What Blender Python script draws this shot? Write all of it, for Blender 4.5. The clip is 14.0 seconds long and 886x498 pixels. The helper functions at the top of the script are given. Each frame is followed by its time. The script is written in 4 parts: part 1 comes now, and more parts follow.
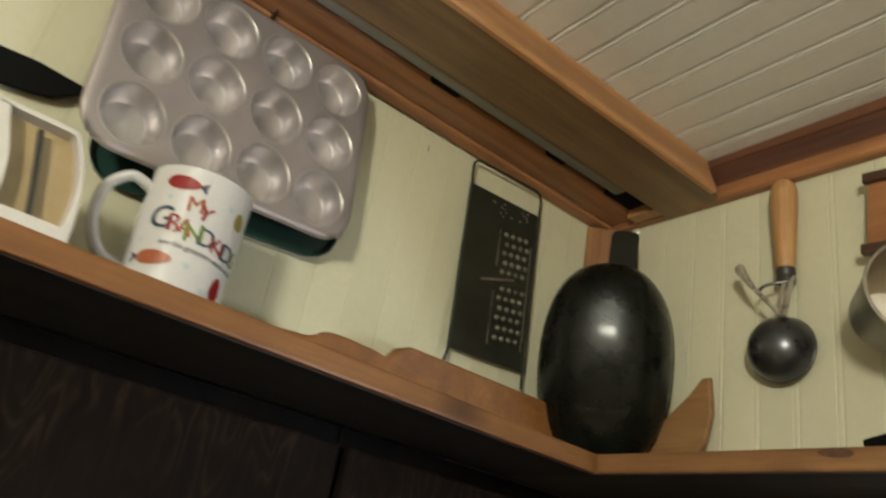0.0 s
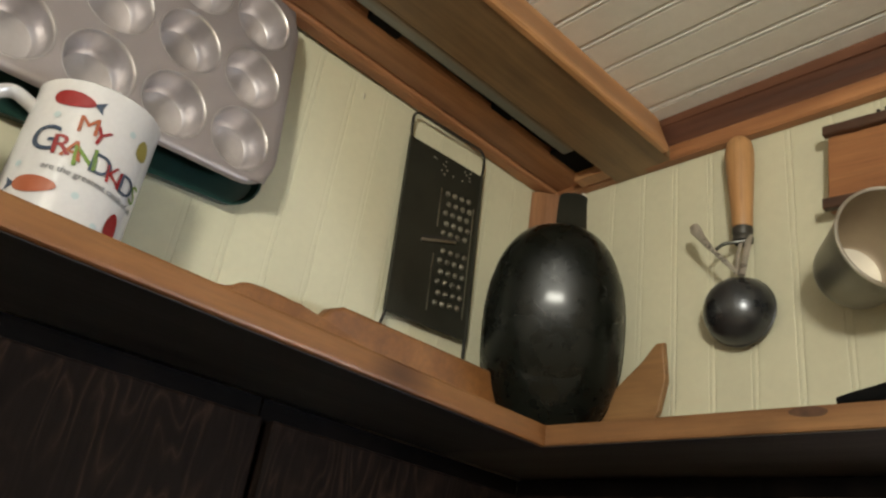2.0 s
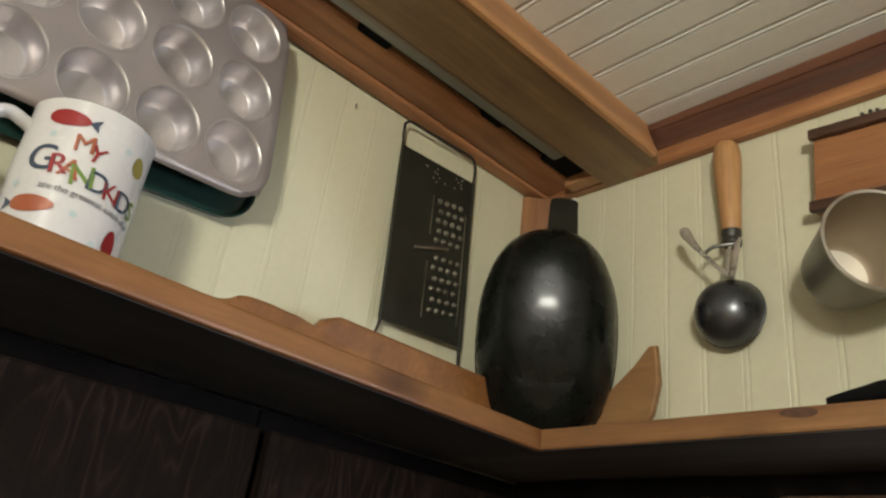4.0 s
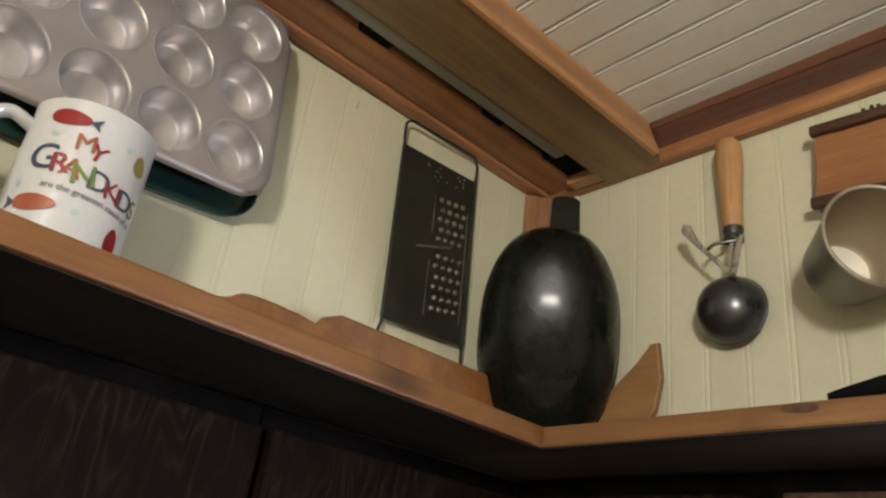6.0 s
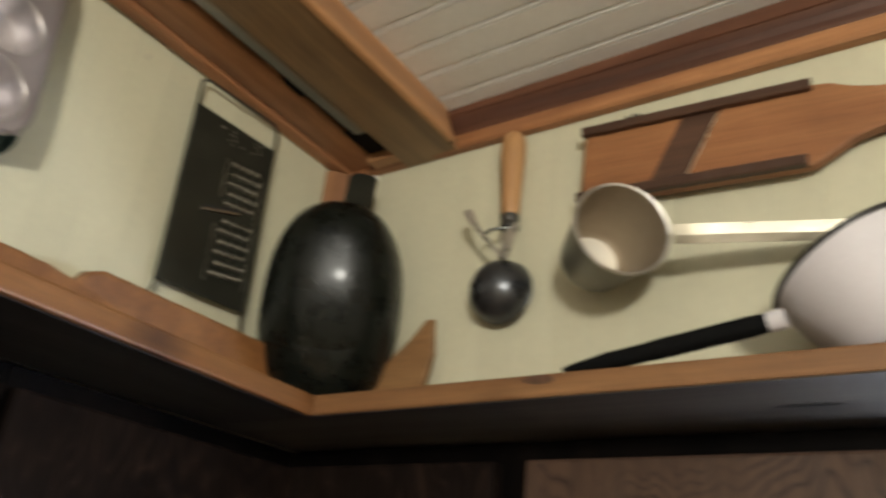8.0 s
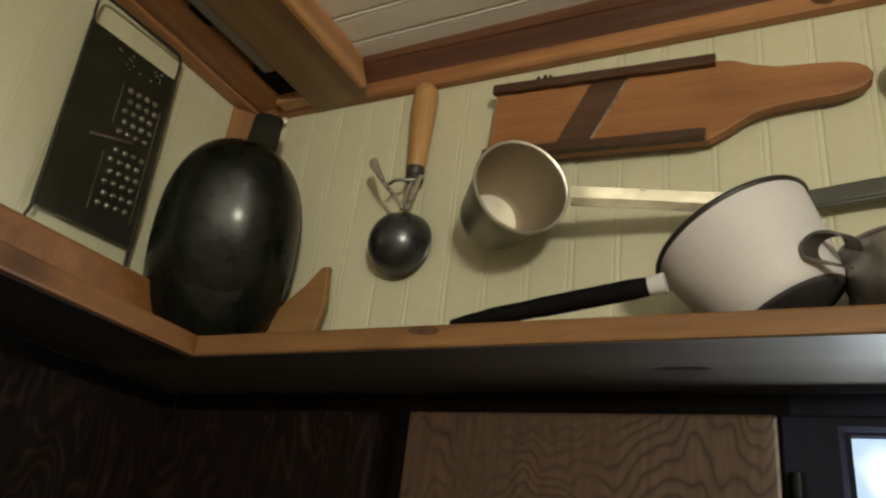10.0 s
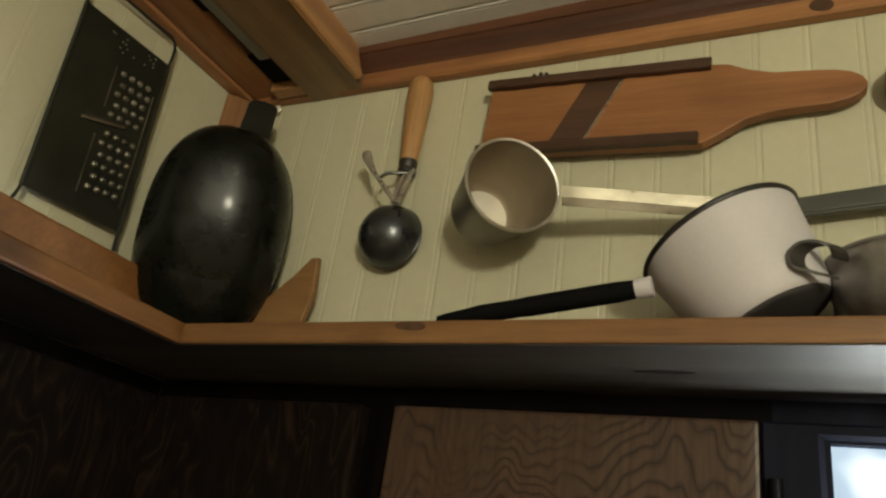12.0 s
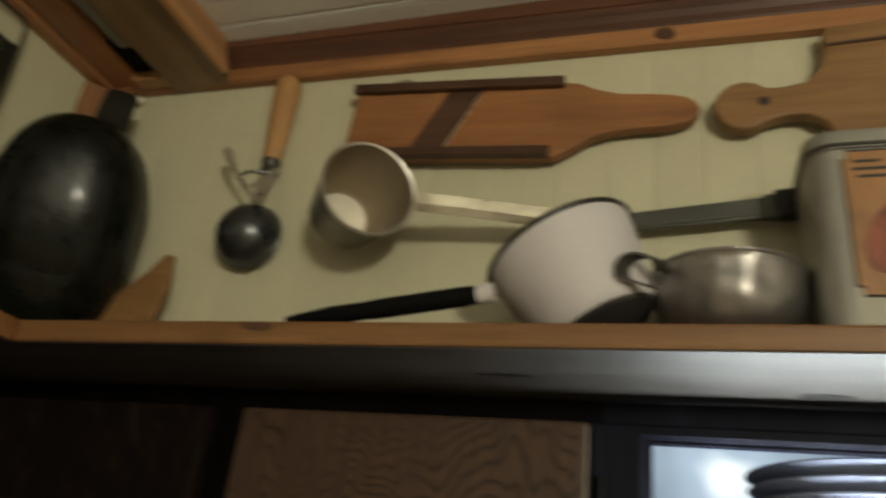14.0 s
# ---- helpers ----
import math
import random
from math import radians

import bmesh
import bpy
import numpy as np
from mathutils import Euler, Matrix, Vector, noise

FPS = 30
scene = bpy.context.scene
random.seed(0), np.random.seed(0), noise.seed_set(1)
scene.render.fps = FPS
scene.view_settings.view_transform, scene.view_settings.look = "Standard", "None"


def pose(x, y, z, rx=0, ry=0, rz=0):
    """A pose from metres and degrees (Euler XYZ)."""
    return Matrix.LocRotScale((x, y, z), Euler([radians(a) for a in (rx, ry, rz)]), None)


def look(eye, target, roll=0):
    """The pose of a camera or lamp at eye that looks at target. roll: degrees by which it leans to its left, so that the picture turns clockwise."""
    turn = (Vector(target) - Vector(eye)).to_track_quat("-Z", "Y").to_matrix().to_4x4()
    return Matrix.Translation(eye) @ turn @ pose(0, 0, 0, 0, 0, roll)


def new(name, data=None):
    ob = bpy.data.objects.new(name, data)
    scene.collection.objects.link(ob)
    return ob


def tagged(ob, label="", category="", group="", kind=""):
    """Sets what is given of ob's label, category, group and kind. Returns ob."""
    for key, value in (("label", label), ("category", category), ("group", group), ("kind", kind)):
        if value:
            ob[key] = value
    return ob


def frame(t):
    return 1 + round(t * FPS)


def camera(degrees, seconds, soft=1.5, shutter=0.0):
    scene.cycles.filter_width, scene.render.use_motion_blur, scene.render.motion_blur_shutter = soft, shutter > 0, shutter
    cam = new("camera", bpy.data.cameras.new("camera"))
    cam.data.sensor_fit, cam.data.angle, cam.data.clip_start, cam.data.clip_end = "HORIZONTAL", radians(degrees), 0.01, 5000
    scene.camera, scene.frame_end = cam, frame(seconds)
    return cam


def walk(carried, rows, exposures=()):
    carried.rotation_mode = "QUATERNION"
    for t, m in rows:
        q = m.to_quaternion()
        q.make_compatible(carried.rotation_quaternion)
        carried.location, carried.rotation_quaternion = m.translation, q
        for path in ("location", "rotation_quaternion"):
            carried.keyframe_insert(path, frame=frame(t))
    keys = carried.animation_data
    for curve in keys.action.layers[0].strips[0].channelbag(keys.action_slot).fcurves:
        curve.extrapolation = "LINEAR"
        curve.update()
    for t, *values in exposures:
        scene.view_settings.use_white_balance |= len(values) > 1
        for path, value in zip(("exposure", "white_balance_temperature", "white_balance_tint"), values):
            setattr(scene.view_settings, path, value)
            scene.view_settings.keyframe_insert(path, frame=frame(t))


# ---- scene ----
cam = camera(61.45, 14.0, soft=2.35, shutter=0.9)
PATH = [
    (0, (0.6500, -0.6965, 1.9564), (-0.6420, 0.1565, 2.6714), 11.3),
    (0.5, (0.6192, -0.6699, 1.9504), (-0.6450, 0.2356, 2.6839), 10.6),
    (1, (0.5968, -0.6639, 1.9478), (-0.6416, 0.2769, 2.6822), 10.5),
    (1.5, (0.5822, -0.6493, 1.9435), (-0.6295, 0.3199, 2.6865), 9.5),
    (2, (0.5814, -0.6493, 1.9478), (-0.6183, 0.3345, 2.6891), 9.3),
    (4.5, (0.5862, -0.6590, 1.9500), (-0.5870, 0.3330, 2.6900), 7.8),
    (5, (0.5822, -0.6553, 1.9495), (-0.6089, 0.3431, 2.6882), 8.1),
    (5.5, (0.5831, -0.6484, 1.9495), (-0.6106, 0.3440, 2.6900), 8.1),
    (6, (0.5891, -0.6545, 1.9469), (-0.6037, 0.3328, 2.6960), 7.9),
    (6.5, (0.5900, -0.6527, 1.9478), (-0.6089, 0.3302, 2.6934), 8.0),
    (7, (0.5882, -0.6407, 1.9426), (-0.5977, 0.3595, 2.6848), 7.9),
    (7.5, (0.6149, -0.6226, 1.9375), (-0.5151, 0.4395, 2.6814), 8.1),
    (8, (0.6304, -0.6235, 1.9349), (-0.2812, 0.6192, 2.6977), 6.0),
    (8.5, (0.6433, -0.6046, 1.9314), (-0.1565, 0.7215, 2.6805), 5.3),
    (8.7, (0.6433, -0.5977, 1.9280), (-0.1445, 0.7336, 2.6796), 5.4),
    (11, (0.6441, -0.6011, 1.9340), (-0.1247, 0.7817, 2.6100), 8.4),
    (11.5, (0.6450, -0.6020, 1.9357), (-0.1230, 0.7800, 2.6126), 8.6),
    (12, (0.6476, -0.5986, 1.9357), (-0.1127, 0.7835, 2.6220), 8.8),
    (12.5, (0.6441, -0.5968, 1.9375), (-0.1058, 0.7886, 2.6280), 8.5),
    (13, (0.6467, -0.5968, 1.9383), (-0.0851, 0.7903, 2.6435), 8.4),
    (13.5, (0.6527, -0.5977, 1.9383), (-0.0482, 0.7998, 2.6556), 8.3),
    (14, (0.6811, -0.5925, 1.9366), (0.1496, 0.8738, 2.6616), 7.0),
]
walk(cam, [(t, look(eye, target, roll)) for t, eye, target, roll in PATH],
     ((0, -0.28, 6380, 3), (0.5, -0.34, 6350, 5), (1, -0.08, 6300, 5), (1.5, -0.24, 6200, 7), (2, -0.12, 6150, 8), (4.5, -0.10, 6080, 8),
      (5, -0.24, 6130, 10), (5.5, -0.16, 6130, 10), (7, -0.14, 6120, 10), (7.5, -0.25, 6150, 10), (8, -0.12, 6080, 10), (8.5, -0.23, 6030, 9),
      (11, -0.73, 7050, 1), (12.5, -0.78, 7070, 1), (13, -0.80, 7070, 1), (13.5, -0.65, 7050, 2), (14, -1.04, 6950, 2)))

# ---- world and lights ----
world = bpy.data.worlds.new("world")
scene.world = world
world.use_nodes = True
world.node_tree.nodes["Background"].inputs[0].default_value = (0.05, 0.06, 0.08, 1)
world.node_tree.nodes["Background"].inputs[1].default_value = 0.3

SHELF = 2.118      # top of the shelf board
UNDER = 2.100      # its underside
LX, LY = 0.118, -0.110   # front edges of the two shelves
CEIL = 2.497
PITCH = 0.0427     # one beaded board


def lamp(name, kind, m, power, colour, size):
    data = bpy.data.lights.new(name, kind)
    data.energy, data.color = power, colour
    if kind == "AREA":
        data.shape, data.size, data.size_y = "RECTANGLE", size[0], size[1]
    else:
        data.shadow_soft_size = size
    ob = new(name, data)
    ob.matrix_world = m
    return ob


LAMP = (1.54, -1.84, 2.21)
lamp("ceiling_bulb", "POINT", pose(*LAMP), 131, (0.985, 0.915, 0.76), 0.11)
lamp("window_light", "AREA", pose(0.855, 0.012, 1.975, -118, 0, 0), 4.6, (0.84, 0.91, 1.0), (0.34, 0.05))


# ---- materials ----
def material(name, rough=0.5, metal=0.0):
    m = bpy.data.materials.new(name)
    m.use_nodes = True
    b = m.node_tree.nodes["Principled BSDF"]
    b.inputs["Roughness"].default_value, b.inputs["Metallic"].default_value = rough, metal
    return m, m.node_tree, b


def node(tree, kind, **values):
    n = tree.nodes.new(kind)
    for key, value in values.items():
        n.inputs[key].default_value = value
    return n


def coords(tree, scale, rot=(0, 0, 0), vary=True):
    """Object coordinates, stretched, shifted by the object's own random number."""
    tc = tree.nodes.new("ShaderNodeTexCoord")
    mp = node(tree, "ShaderNodeMapping", Scale=scale, Rotation=rot)
    tree.links.new(tc.outputs["Object"], mp.inputs["Vector"])
    if vary:
        info = tree.nodes.new("ShaderNodeObjectInfo")
        mul = node(tree, "ShaderNodeVectorMath")
        mul.operation = "SCALE"
        mul.inputs[0].default_value = (7.3, 3.1, 5.7)
        tree.links.new(info.outputs["Random"], mul.inputs["Scale"])
        tree.links.new(mul.outputs[0], mp.inputs["Location"])
    return mp.outputs[0]


def ramp(tree, fac, stops):
    r = tree.nodes.new("ShaderNodeValToRGB")
    e = r.color_ramp.elements
    while len(e) < len(stops):
        e.new(0.5)
    for el, (pos, col) in zip(e, stops):
        el.position, el.color = pos, (*col, 1)
    tree.links.new(fac, r.inputs[0])
    return r.outputs[0]


def mixed(tree, a, b, fac, mode="MULTIPLY"):
    m = tree.nodes.new("ShaderNodeMix")
    m.data_type, m.blend_type = "RGBA", mode
    for sock, v in ((m.inputs[6], a), (m.inputs[7], b), (m.inputs[0], fac)):
        if isinstance(v, (int, float)):
            sock.default_value = v
        elif isinstance(v, tuple):
            sock.default_value = (*v, 1)
        else:
            tree.links.new(v, sock)
    return m.outputs[2]


def bump(tree, b, height, strength=0.2, distance=0.001):
    n = node(tree, "ShaderNodeBump", Strength=strength, Distance=distance)
    tree.links.new(height, n.inputs["Height"])
    tree.links.new(n.outputs[0], b.inputs["Normal"])


def noise_tex(tree, vec, scale, detail=4.0, rough=0.55, distort=0.0):
    n = node(tree, "ShaderNodeTexNoise", Scale=scale, Detail=detail, Roughness=rough, Distortion=distort)
    tree.links.new(vec, n.inputs["Vector"])
    return n.outputs["Fac"]


def wood(name, dark, mid, light, axis=0, rough=0.45, knots=0.0, grain=1.0, coat=0.0, gloss=0.5):
    """Sawn wood with grain along one axis: fine fibres over broad tone bands."""
    m, t, b = material(name, rough)
    st = [38.0, 38.0, 38.0]
    st[axis] = 2.2
    v = coords(t, tuple(s * grain for s in st))
    broad = noise_tex(t, v, 0.8, 3.0, 0.5, 0.6)
    fine = noise_tex(t, v, 6.0, 6.0, 0.7)
    col = ramp(t, broad, ((0.3, dark), (0.5, mid), (0.7, light)))
    fib = ramp(t, fine, ((0.35, (0.62, 0.60, 0.58)), (0.6, (1, 1, 1))))
    col = mixed(t, col, fib, 0.6)
    if knots:
        vk = coords(t, tuple(9.0 if i != axis else 5.0 for i in range(3)))
        vo = node(t, "ShaderNodeTexVoronoi", Scale=1.0, Randomness=1.0)
        t.links.new(vk, vo.inputs["Vector"])
        k = ramp(t, vo.outputs["Distance"], ((0.06, (0.16, 0.10, 0.07)), (0.20, (1, 1, 1))))
        col = mixed(t, col, k, knots)
    blot = noise_tex(t, coords(t, (5, 5, 5)), 3.0, 3.0)
    col = mixed(t, col, ramp(t, blot, ((0.3, (0.78, 0.76, 0.74)), (0.65, (1, 1, 1)))), 0.7)
    t.links.new(col, b.inputs["Base Color"])
    rr = node(t, "ShaderNodeMapRange")
    rr.inputs[3].default_value, rr.inputs[4].default_value = rough - 0.1, rough + 0.15
    t.links.new(fine, rr.inputs[0])
    t.links.new(rr.outputs[0], b.inputs["Roughness"])
    b.inputs["Coat Weight"].default_value = coat
    b.inputs["Specular IOR Level"].default_value = gloss
    bump(t, b, fine, 0.25, 0.0006)
    return m


def fade_towards(m, colour, x0, x1):
    """Fades a wood from its own tone at x0 into another at x1, unevenly."""
    t = m.node_tree
    b = t.nodes["Principled BSDF"]
    old = b.inputs["Base Color"].links[0].from_socket
    sep = t.nodes.new("ShaderNodeSeparateXYZ")
    t.links.new(coords(t, (1, 1, 1), vary=False), sep.inputs[0])
    wob = node(t, "ShaderNodeMath")
    wob.operation = "MULTIPLY_ADD"
    wob.inputs[1].default_value = 0.008
    t.links.new(noise_tex(t, coords(t, (30, 9, 30)), 1.0, 3.0), wob.inputs[0])
    t.links.new(sep.outputs[0], wob.inputs[2])
    mr = node(t, "ShaderNodeMapRange")
    mr.interpolation_type = "SMOOTHSTEP"
    mr.inputs[1].default_value, mr.inputs[2].default_value = x0 + 0.004, x1 + 0.004
    t.links.new(wob.outputs[0], mr.inputs[0])
    t.links.new(mixed(t, old, colour, mr.outputs[0], "MIX"), b.inputs["Base Color"])


def plywood(name, dark, light, rough=0.4, gloss=0.5, waves=75.0, sway=9.0, spread=(13.0, 13.0, 5.0)):
    """Rotary-cut oak face: wavy stacked grain lines with raised ridges."""
    m, t, b = material(name, rough)
    b.inputs["Specular IOR Level"].default_value = gloss
    n = noise_tex(t, coords(t, spread), 1.0, 2.5, 0.5, 0.4)
    sep = t.nodes.new("ShaderNodeSeparateXYZ")
    t.links.new(coords(t, (1, 1, 1)), sep.inputs[0])
    up = node(t, "ShaderNodeMath")
    up.operation = "MULTIPLY"
    up.inputs[1].default_value = waves
    t.links.new(sep.outputs[2], up.inputs[0])
    mul = node(t, "ShaderNodeMath")
    mul.operation = "MULTIPLY_ADD"
    mul.inputs[1].default_value = sway
    t.links.new(n, mul.inputs[0])
    t.links.new(up.outputs[0], mul.inputs[2])
    fr = node(t, "ShaderNodeMath")
    fr.operation = "FRACT"
    t.links.new(mul.outputs[0], fr.inputs[0])
    fine = noise_tex(t, coords(t, (220, 220, 14)), 1.0, 5.0, 0.7)
    gaps = noise_tex(t, coords(t, (16, 16, 10)), 1.0, 2.0)
    half = tuple(0.5 * (a + b) for a, b in zip(dark, light))
    line = ramp(t, fr.outputs[0], ((0.0, dark), (0.07, half), (0.26, light), (0.70, light), (0.96, half), (1.0, dark)))
    line = mixed(t, line, tuple(0.9 * c for c in light), ramp(t, gaps, ((0.46, (0, 0, 0)), (0.62, (0.75, 0.75, 0.75)))), "MIX")
    col = mixed(t, line, ramp(t, fine, ((0.3, (0.58, 0.56, 0.54)), (0.62, (1.1, 1.1, 1.1)))), 0.8)
    t.links.new(col, b.inputs["Base Color"])
    bump(t, b, fr.outputs[0], 0.3, 0.0010)
    return m


def paint(name, colour, rough=0.5, dirt=0.25, scale=6.0, bumps=0.15):
    m, t, b = material(name, rough)
    n = noise_tex(t, coords(t, (1, 1, 1)), scale, 5.0, 0.6)
    f = noise_tex(t, coords(t, (1, 1, 1)), scale * 40, 3.0)
    dark = tuple(c * (1 - dirt) for c in colour)
    col = ramp(t, n, ((0.3, dark), (0.6, colour)))
    col = mixed(t, col, ramp(t, f, ((0.3, (0.9, 0.9, 0.9)), (0.7, (1, 1, 1)))), 0.5)
    t.links.new(col, b.inputs["Base Color"])
    bump(t, b, f, bumps, 0.0004)
    return m


def metal(name, colour, rough=0.3, wear=0.3, scale=14.0, stretch=(1, 1, 1), metallic=1.0, gloss=0.5):
    m, t, b = material(name, rough, metallic)
    b.inputs["Specular IOR Level"].default_value = gloss
    n = noise_tex(t, coords(t, stretch), scale, 5.0, 0.65)
    f = noise_tex(t, coords(t, stretch), scale * 12, 4.0)
    col = ramp(t, n, ((0.3, tuple(c * (1 - wear) for c in colour)), (0.65, colour)))
    t.links.new(col, b.inputs["Base Color"])
    rr = node(t, "ShaderNodeMapRange")
    rr.inputs[1].default_value, rr.inputs[2].default_value = 0.3, 0.7
    rr.inputs[3].default_value, rr.inputs[4].default_value = max(0.03, rough - 0.08), rough + 0.12
    t.links.new(n, rr.inputs[0])
    t.links.new(rr.outputs[0], b.inputs["Roughness"])
    bump(t, b, f, 0.08, 0.0004)
    return m


def plain(name, colour, rough=0.5, metallic=0.0):
    m, t, b = material(name, rough, metallic)
    b.inputs["Base Color"].default_value = (*colour, 1)
    return m


def glow(name, colour, strength, centre):
    """Daylight: soft grey-blue cloud with one brighter opening."""
    m = bpy.data.materials.new(name)
    m.use_nodes = True
    t = m.node_tree
    t.nodes.clear()
    e = node(t, "ShaderNodeEmission", Strength=strength)
    o = t.nodes.new("ShaderNodeOutputMaterial")
    tc = t.nodes.new("ShaderNodeTexCoord")
    d = node(t, "ShaderNodeVectorMath")
    d.operation = "DISTANCE"
    d.inputs[1].default_value = centre
    t.links.new(tc.outputs["Object"], d.inputs[0])
    n = noise_tex(t, tc.outputs["Object"], 3.0, 2.0)
    add = node(t, "ShaderNodeMath")
    add.operation = "MULTIPLY_ADD"
    add.inputs[1].default_value = 0.5
    t.links.new(n, add.inputs[0])
    t.links.new(d.outputs["Value"], add.inputs[2])
    t.links.new(ramp(t, add.outputs[0], ((0.24, (1.25, 1.3, 1.35)), (0.35, colour), (0.62, tuple(c * 0.45 for c in colour)))), e.inputs[0])
    t.links.new(e.outputs[0], o.inputs[0])
    return m


GREEN = paint("pale_green_paint", (0.580, 0.555, 0.400), 0.38, 0.10, 3.0, 0.1)
WHITE = paint("ceiling_paint", (0.76, 0.77, 0.75), 0.40, 0.10, 3.0, 0.1)
PLASTER = paint("room_paint", (0.58, 0.53, 0.45), 0.7, 0.1, 2.0)
FLOOR = wood("floor_wood", (0.36, 0.27, 0.18), (0.44, 0.34, 0.23), (0.50, 0.40, 0.28), 0, 0.4)
PINE_X = wood("pine_along_x", (0.1678, 0.07779, 0.0305), (0.2326, 0.1144, 0.04423), (0.2898, 0.1525, 0.06253), 0, 0.42, 0.8)
PINE_Y = wood("pine_along_y", (0.1402, 0.05513, 0.01695), (0.1956, 0.08238, 0.02421), (0.2472, 0.113, 0.0351), 1, 0.42, 0.8)
PINE_Z = wood("pine_along_z", (0.22, 0.100, 0.045), (0.31, 0.148, 0.066), (0.39, 0.200, 0.094), 2, 0.42, 0.0)
# One stain in two tones: shade coloured into the north cove,
SHADED_STAIN_X = wood("shaded_stain_x", (0.050, 0.018, 0.010), (0.095, 0.036, 0.019), (0.15, 0.062, 0.032), 0, 0.45, 0.4)
# lamp light coloured into the west board.
LIT_STAIN_Y = wood("lit_stain_y", (0.205, 0.092, 0.043), (0.390, 0.180, 0.082), (0.54, 0.265, 0.122), 1, 0.45, 0.4)
BEAM = wood("beam_wood", (0.170, 0.104, 0.050), (0.235, 0.146, 0.071), (0.30, 0.190, 0.093), 1, 0.42, 0.3)
EDGE = wood("edge_strip_pine", (0.336, 0.1624, 0.06944), (0.448, 0.2296, 0.1008), (0.56, 0.3024, 0.14), 1, 0.42, 0.6)
# Grey sheen along the soffit's west edge is painted on, fading to brown.
SHEEN_WOOD = wood("grey_sheen_wood", (0.145, 0.148, 0.126), (0.19, 0.194, 0.166), (0.235, 0.238, 0.21), 1, 0.4)
fade_towards(SHEEN_WOOD, (0.195, 0.121, 0.059), 0.0955, 0.1085)
# Bluish tint: the bright window's glare is put into this dark oak.
HAZED_DARK = wood("hazed_dark_oak", (0.0058, 0.0064, 0.0125), (0.0090, 0.0098, 0.0195), (0.0135, 0.0145, 0.0285), 2, 0.5, gloss=0.08)
# Dark sheet below the west pine shelf, coloured for the shade there.
WEST_UNDER_SHADE = wood("west_under_shade", (0.014, 0.0145, 0.0155), (0.021, 0.0215, 0.0225), (0.030, 0.030, 0.031), 1, 0.5, gloss=0.25)
# Nearly black: shade on the face frames is put into the colour.
SHADED_Z = wood("shaded_oak_z", (0.0015, 0.001, 0.0009), (0.003, 0.0021, 0.0018), (0.0055, 0.00375, 0.003), 2, 0.55, 0.0, 0.8, gloss=0.06)
# Much darker than the pine: shade under the shelf is put into the colour.
UNDER_SHADE = wood("shelf_under_shade", (0.024, 0.021, 0.0186), (0.0396, 0.0348, 0.0312), (0.0576, 0.0516, 0.0456), 0, 0.50, 0.7, gloss=0.48)
OAK = plywood("oak_plywood", (0.011, 0.0060, 0.0042), (0.076, 0.045, 0.031), 0.42, 0.35, 62.0, 13.0, (15.0, 15.0, 7.0))
BOARD = wood("board_wood", (0.23, 0.090, 0.034), (0.31, 0.130, 0.048), (0.37, 0.165, 0.064), 0, 0.5)
BOARD_Y = wood("board_wood_y", (0.1683, 0.06579, 0.01836), (0.2218, 0.0918, 0.02601), (0.2601, 0.1148, 0.03519), 1, 0.5)
MAPLE = wood("maple_wood", (0.215, 0.108, 0.040), (0.27, 0.143, 0.055), (0.32, 0.178, 0.074), 0, 0.5)
HANDLE = wood("handle_wood", (0.42, 0.215, 0.085), (0.52, 0.29, 0.12), (0.58, 0.34, 0.15), 2, 0.45)
RAIL = wood("dark_rail_wood", (0.0425, 0.0187, 0.0102), (0.068, 0.0306, 0.01615), (0.102, 0.04675, 0.0255), 0, 0.5)
TINNED = metal("dull_aluminium", (0.425, 0.375, 0.365), 0.52, 0.15, 9.0, (1, 1, 1), 0.72)
CUPS = metal("polished_cup_aluminium", (0.63, 0.59, 0.585), 0.37, 0.3, 12.0, (1, 1, 1), 0.85)
STRAP = metal("brushed_strap", (0.46, 0.42, 0.33), 0.30, 0.45, 20.0, (1, 2, 2), 0.85)
# Darkened: shade on the dipper's outer wall is put into the colour.
ALUMINIUM = metal("aluminium", (0.24, 0.22, 0.19), 0.34, 0.30, 16.0)
RIM = metal("rolled_rim", (0.62, 0.59, 0.54), 0.40, 0.25, 30.0)
STAINED = metal("stained_aluminium", (0.40, 0.325, 0.235), 0.50, 0.25, 16.0, (1, 1, 1), 0.6)
# Pale colour carries the lamp's glint on the dipper bottom and nail head.
GLINT_METAL = metal("glint_metal", (0.80, 0.76, 0.66), 0.42, 0.12, 30.0, (1, 1, 1), 0.4)
WORN = metal("worn_aluminium", (0.34, 0.318, 0.305), 0.36, 0.5, 26.0, (1, 1, 1), 0.8)
# Shade over the west and corner doors is put into this plywood's colour.
SHADED_PLY = plywood("shaded_plywood", (0.026, 0.0155, 0.0115), (0.0080, 0.0054, 0.0046), 0.6, 0.05, 9.0, 14.0, (20.0, 20.0, 5.0))
TRIM_X = wood("trim_along_x", (0.25, 0.105, 0.044), (0.36, 0.160, 0.066), (0.46, 0.22, 0.092), 0, 0.42, 0.8)
TRIM_Y = wood("trim_along_y", (0.24, 0.0984, 0.0456), (0.348, 0.1536, 0.0696), (0.456, 0.216, 0.096), 1, 0.42, 0.8)
STEEL = metal("bright_steel", (0.74, 0.70, 0.60), 0.26, 0.2, 20.0)
LEVER = metal("worn_plated_steel", (0.56, 0.51, 0.43), 0.30, 0.55, 45.0, (1, 1, 1), 0.6)
GREY = metal("grey_metal", (0.115, 0.115, 0.104), 0.42, 0.2, 14.0)
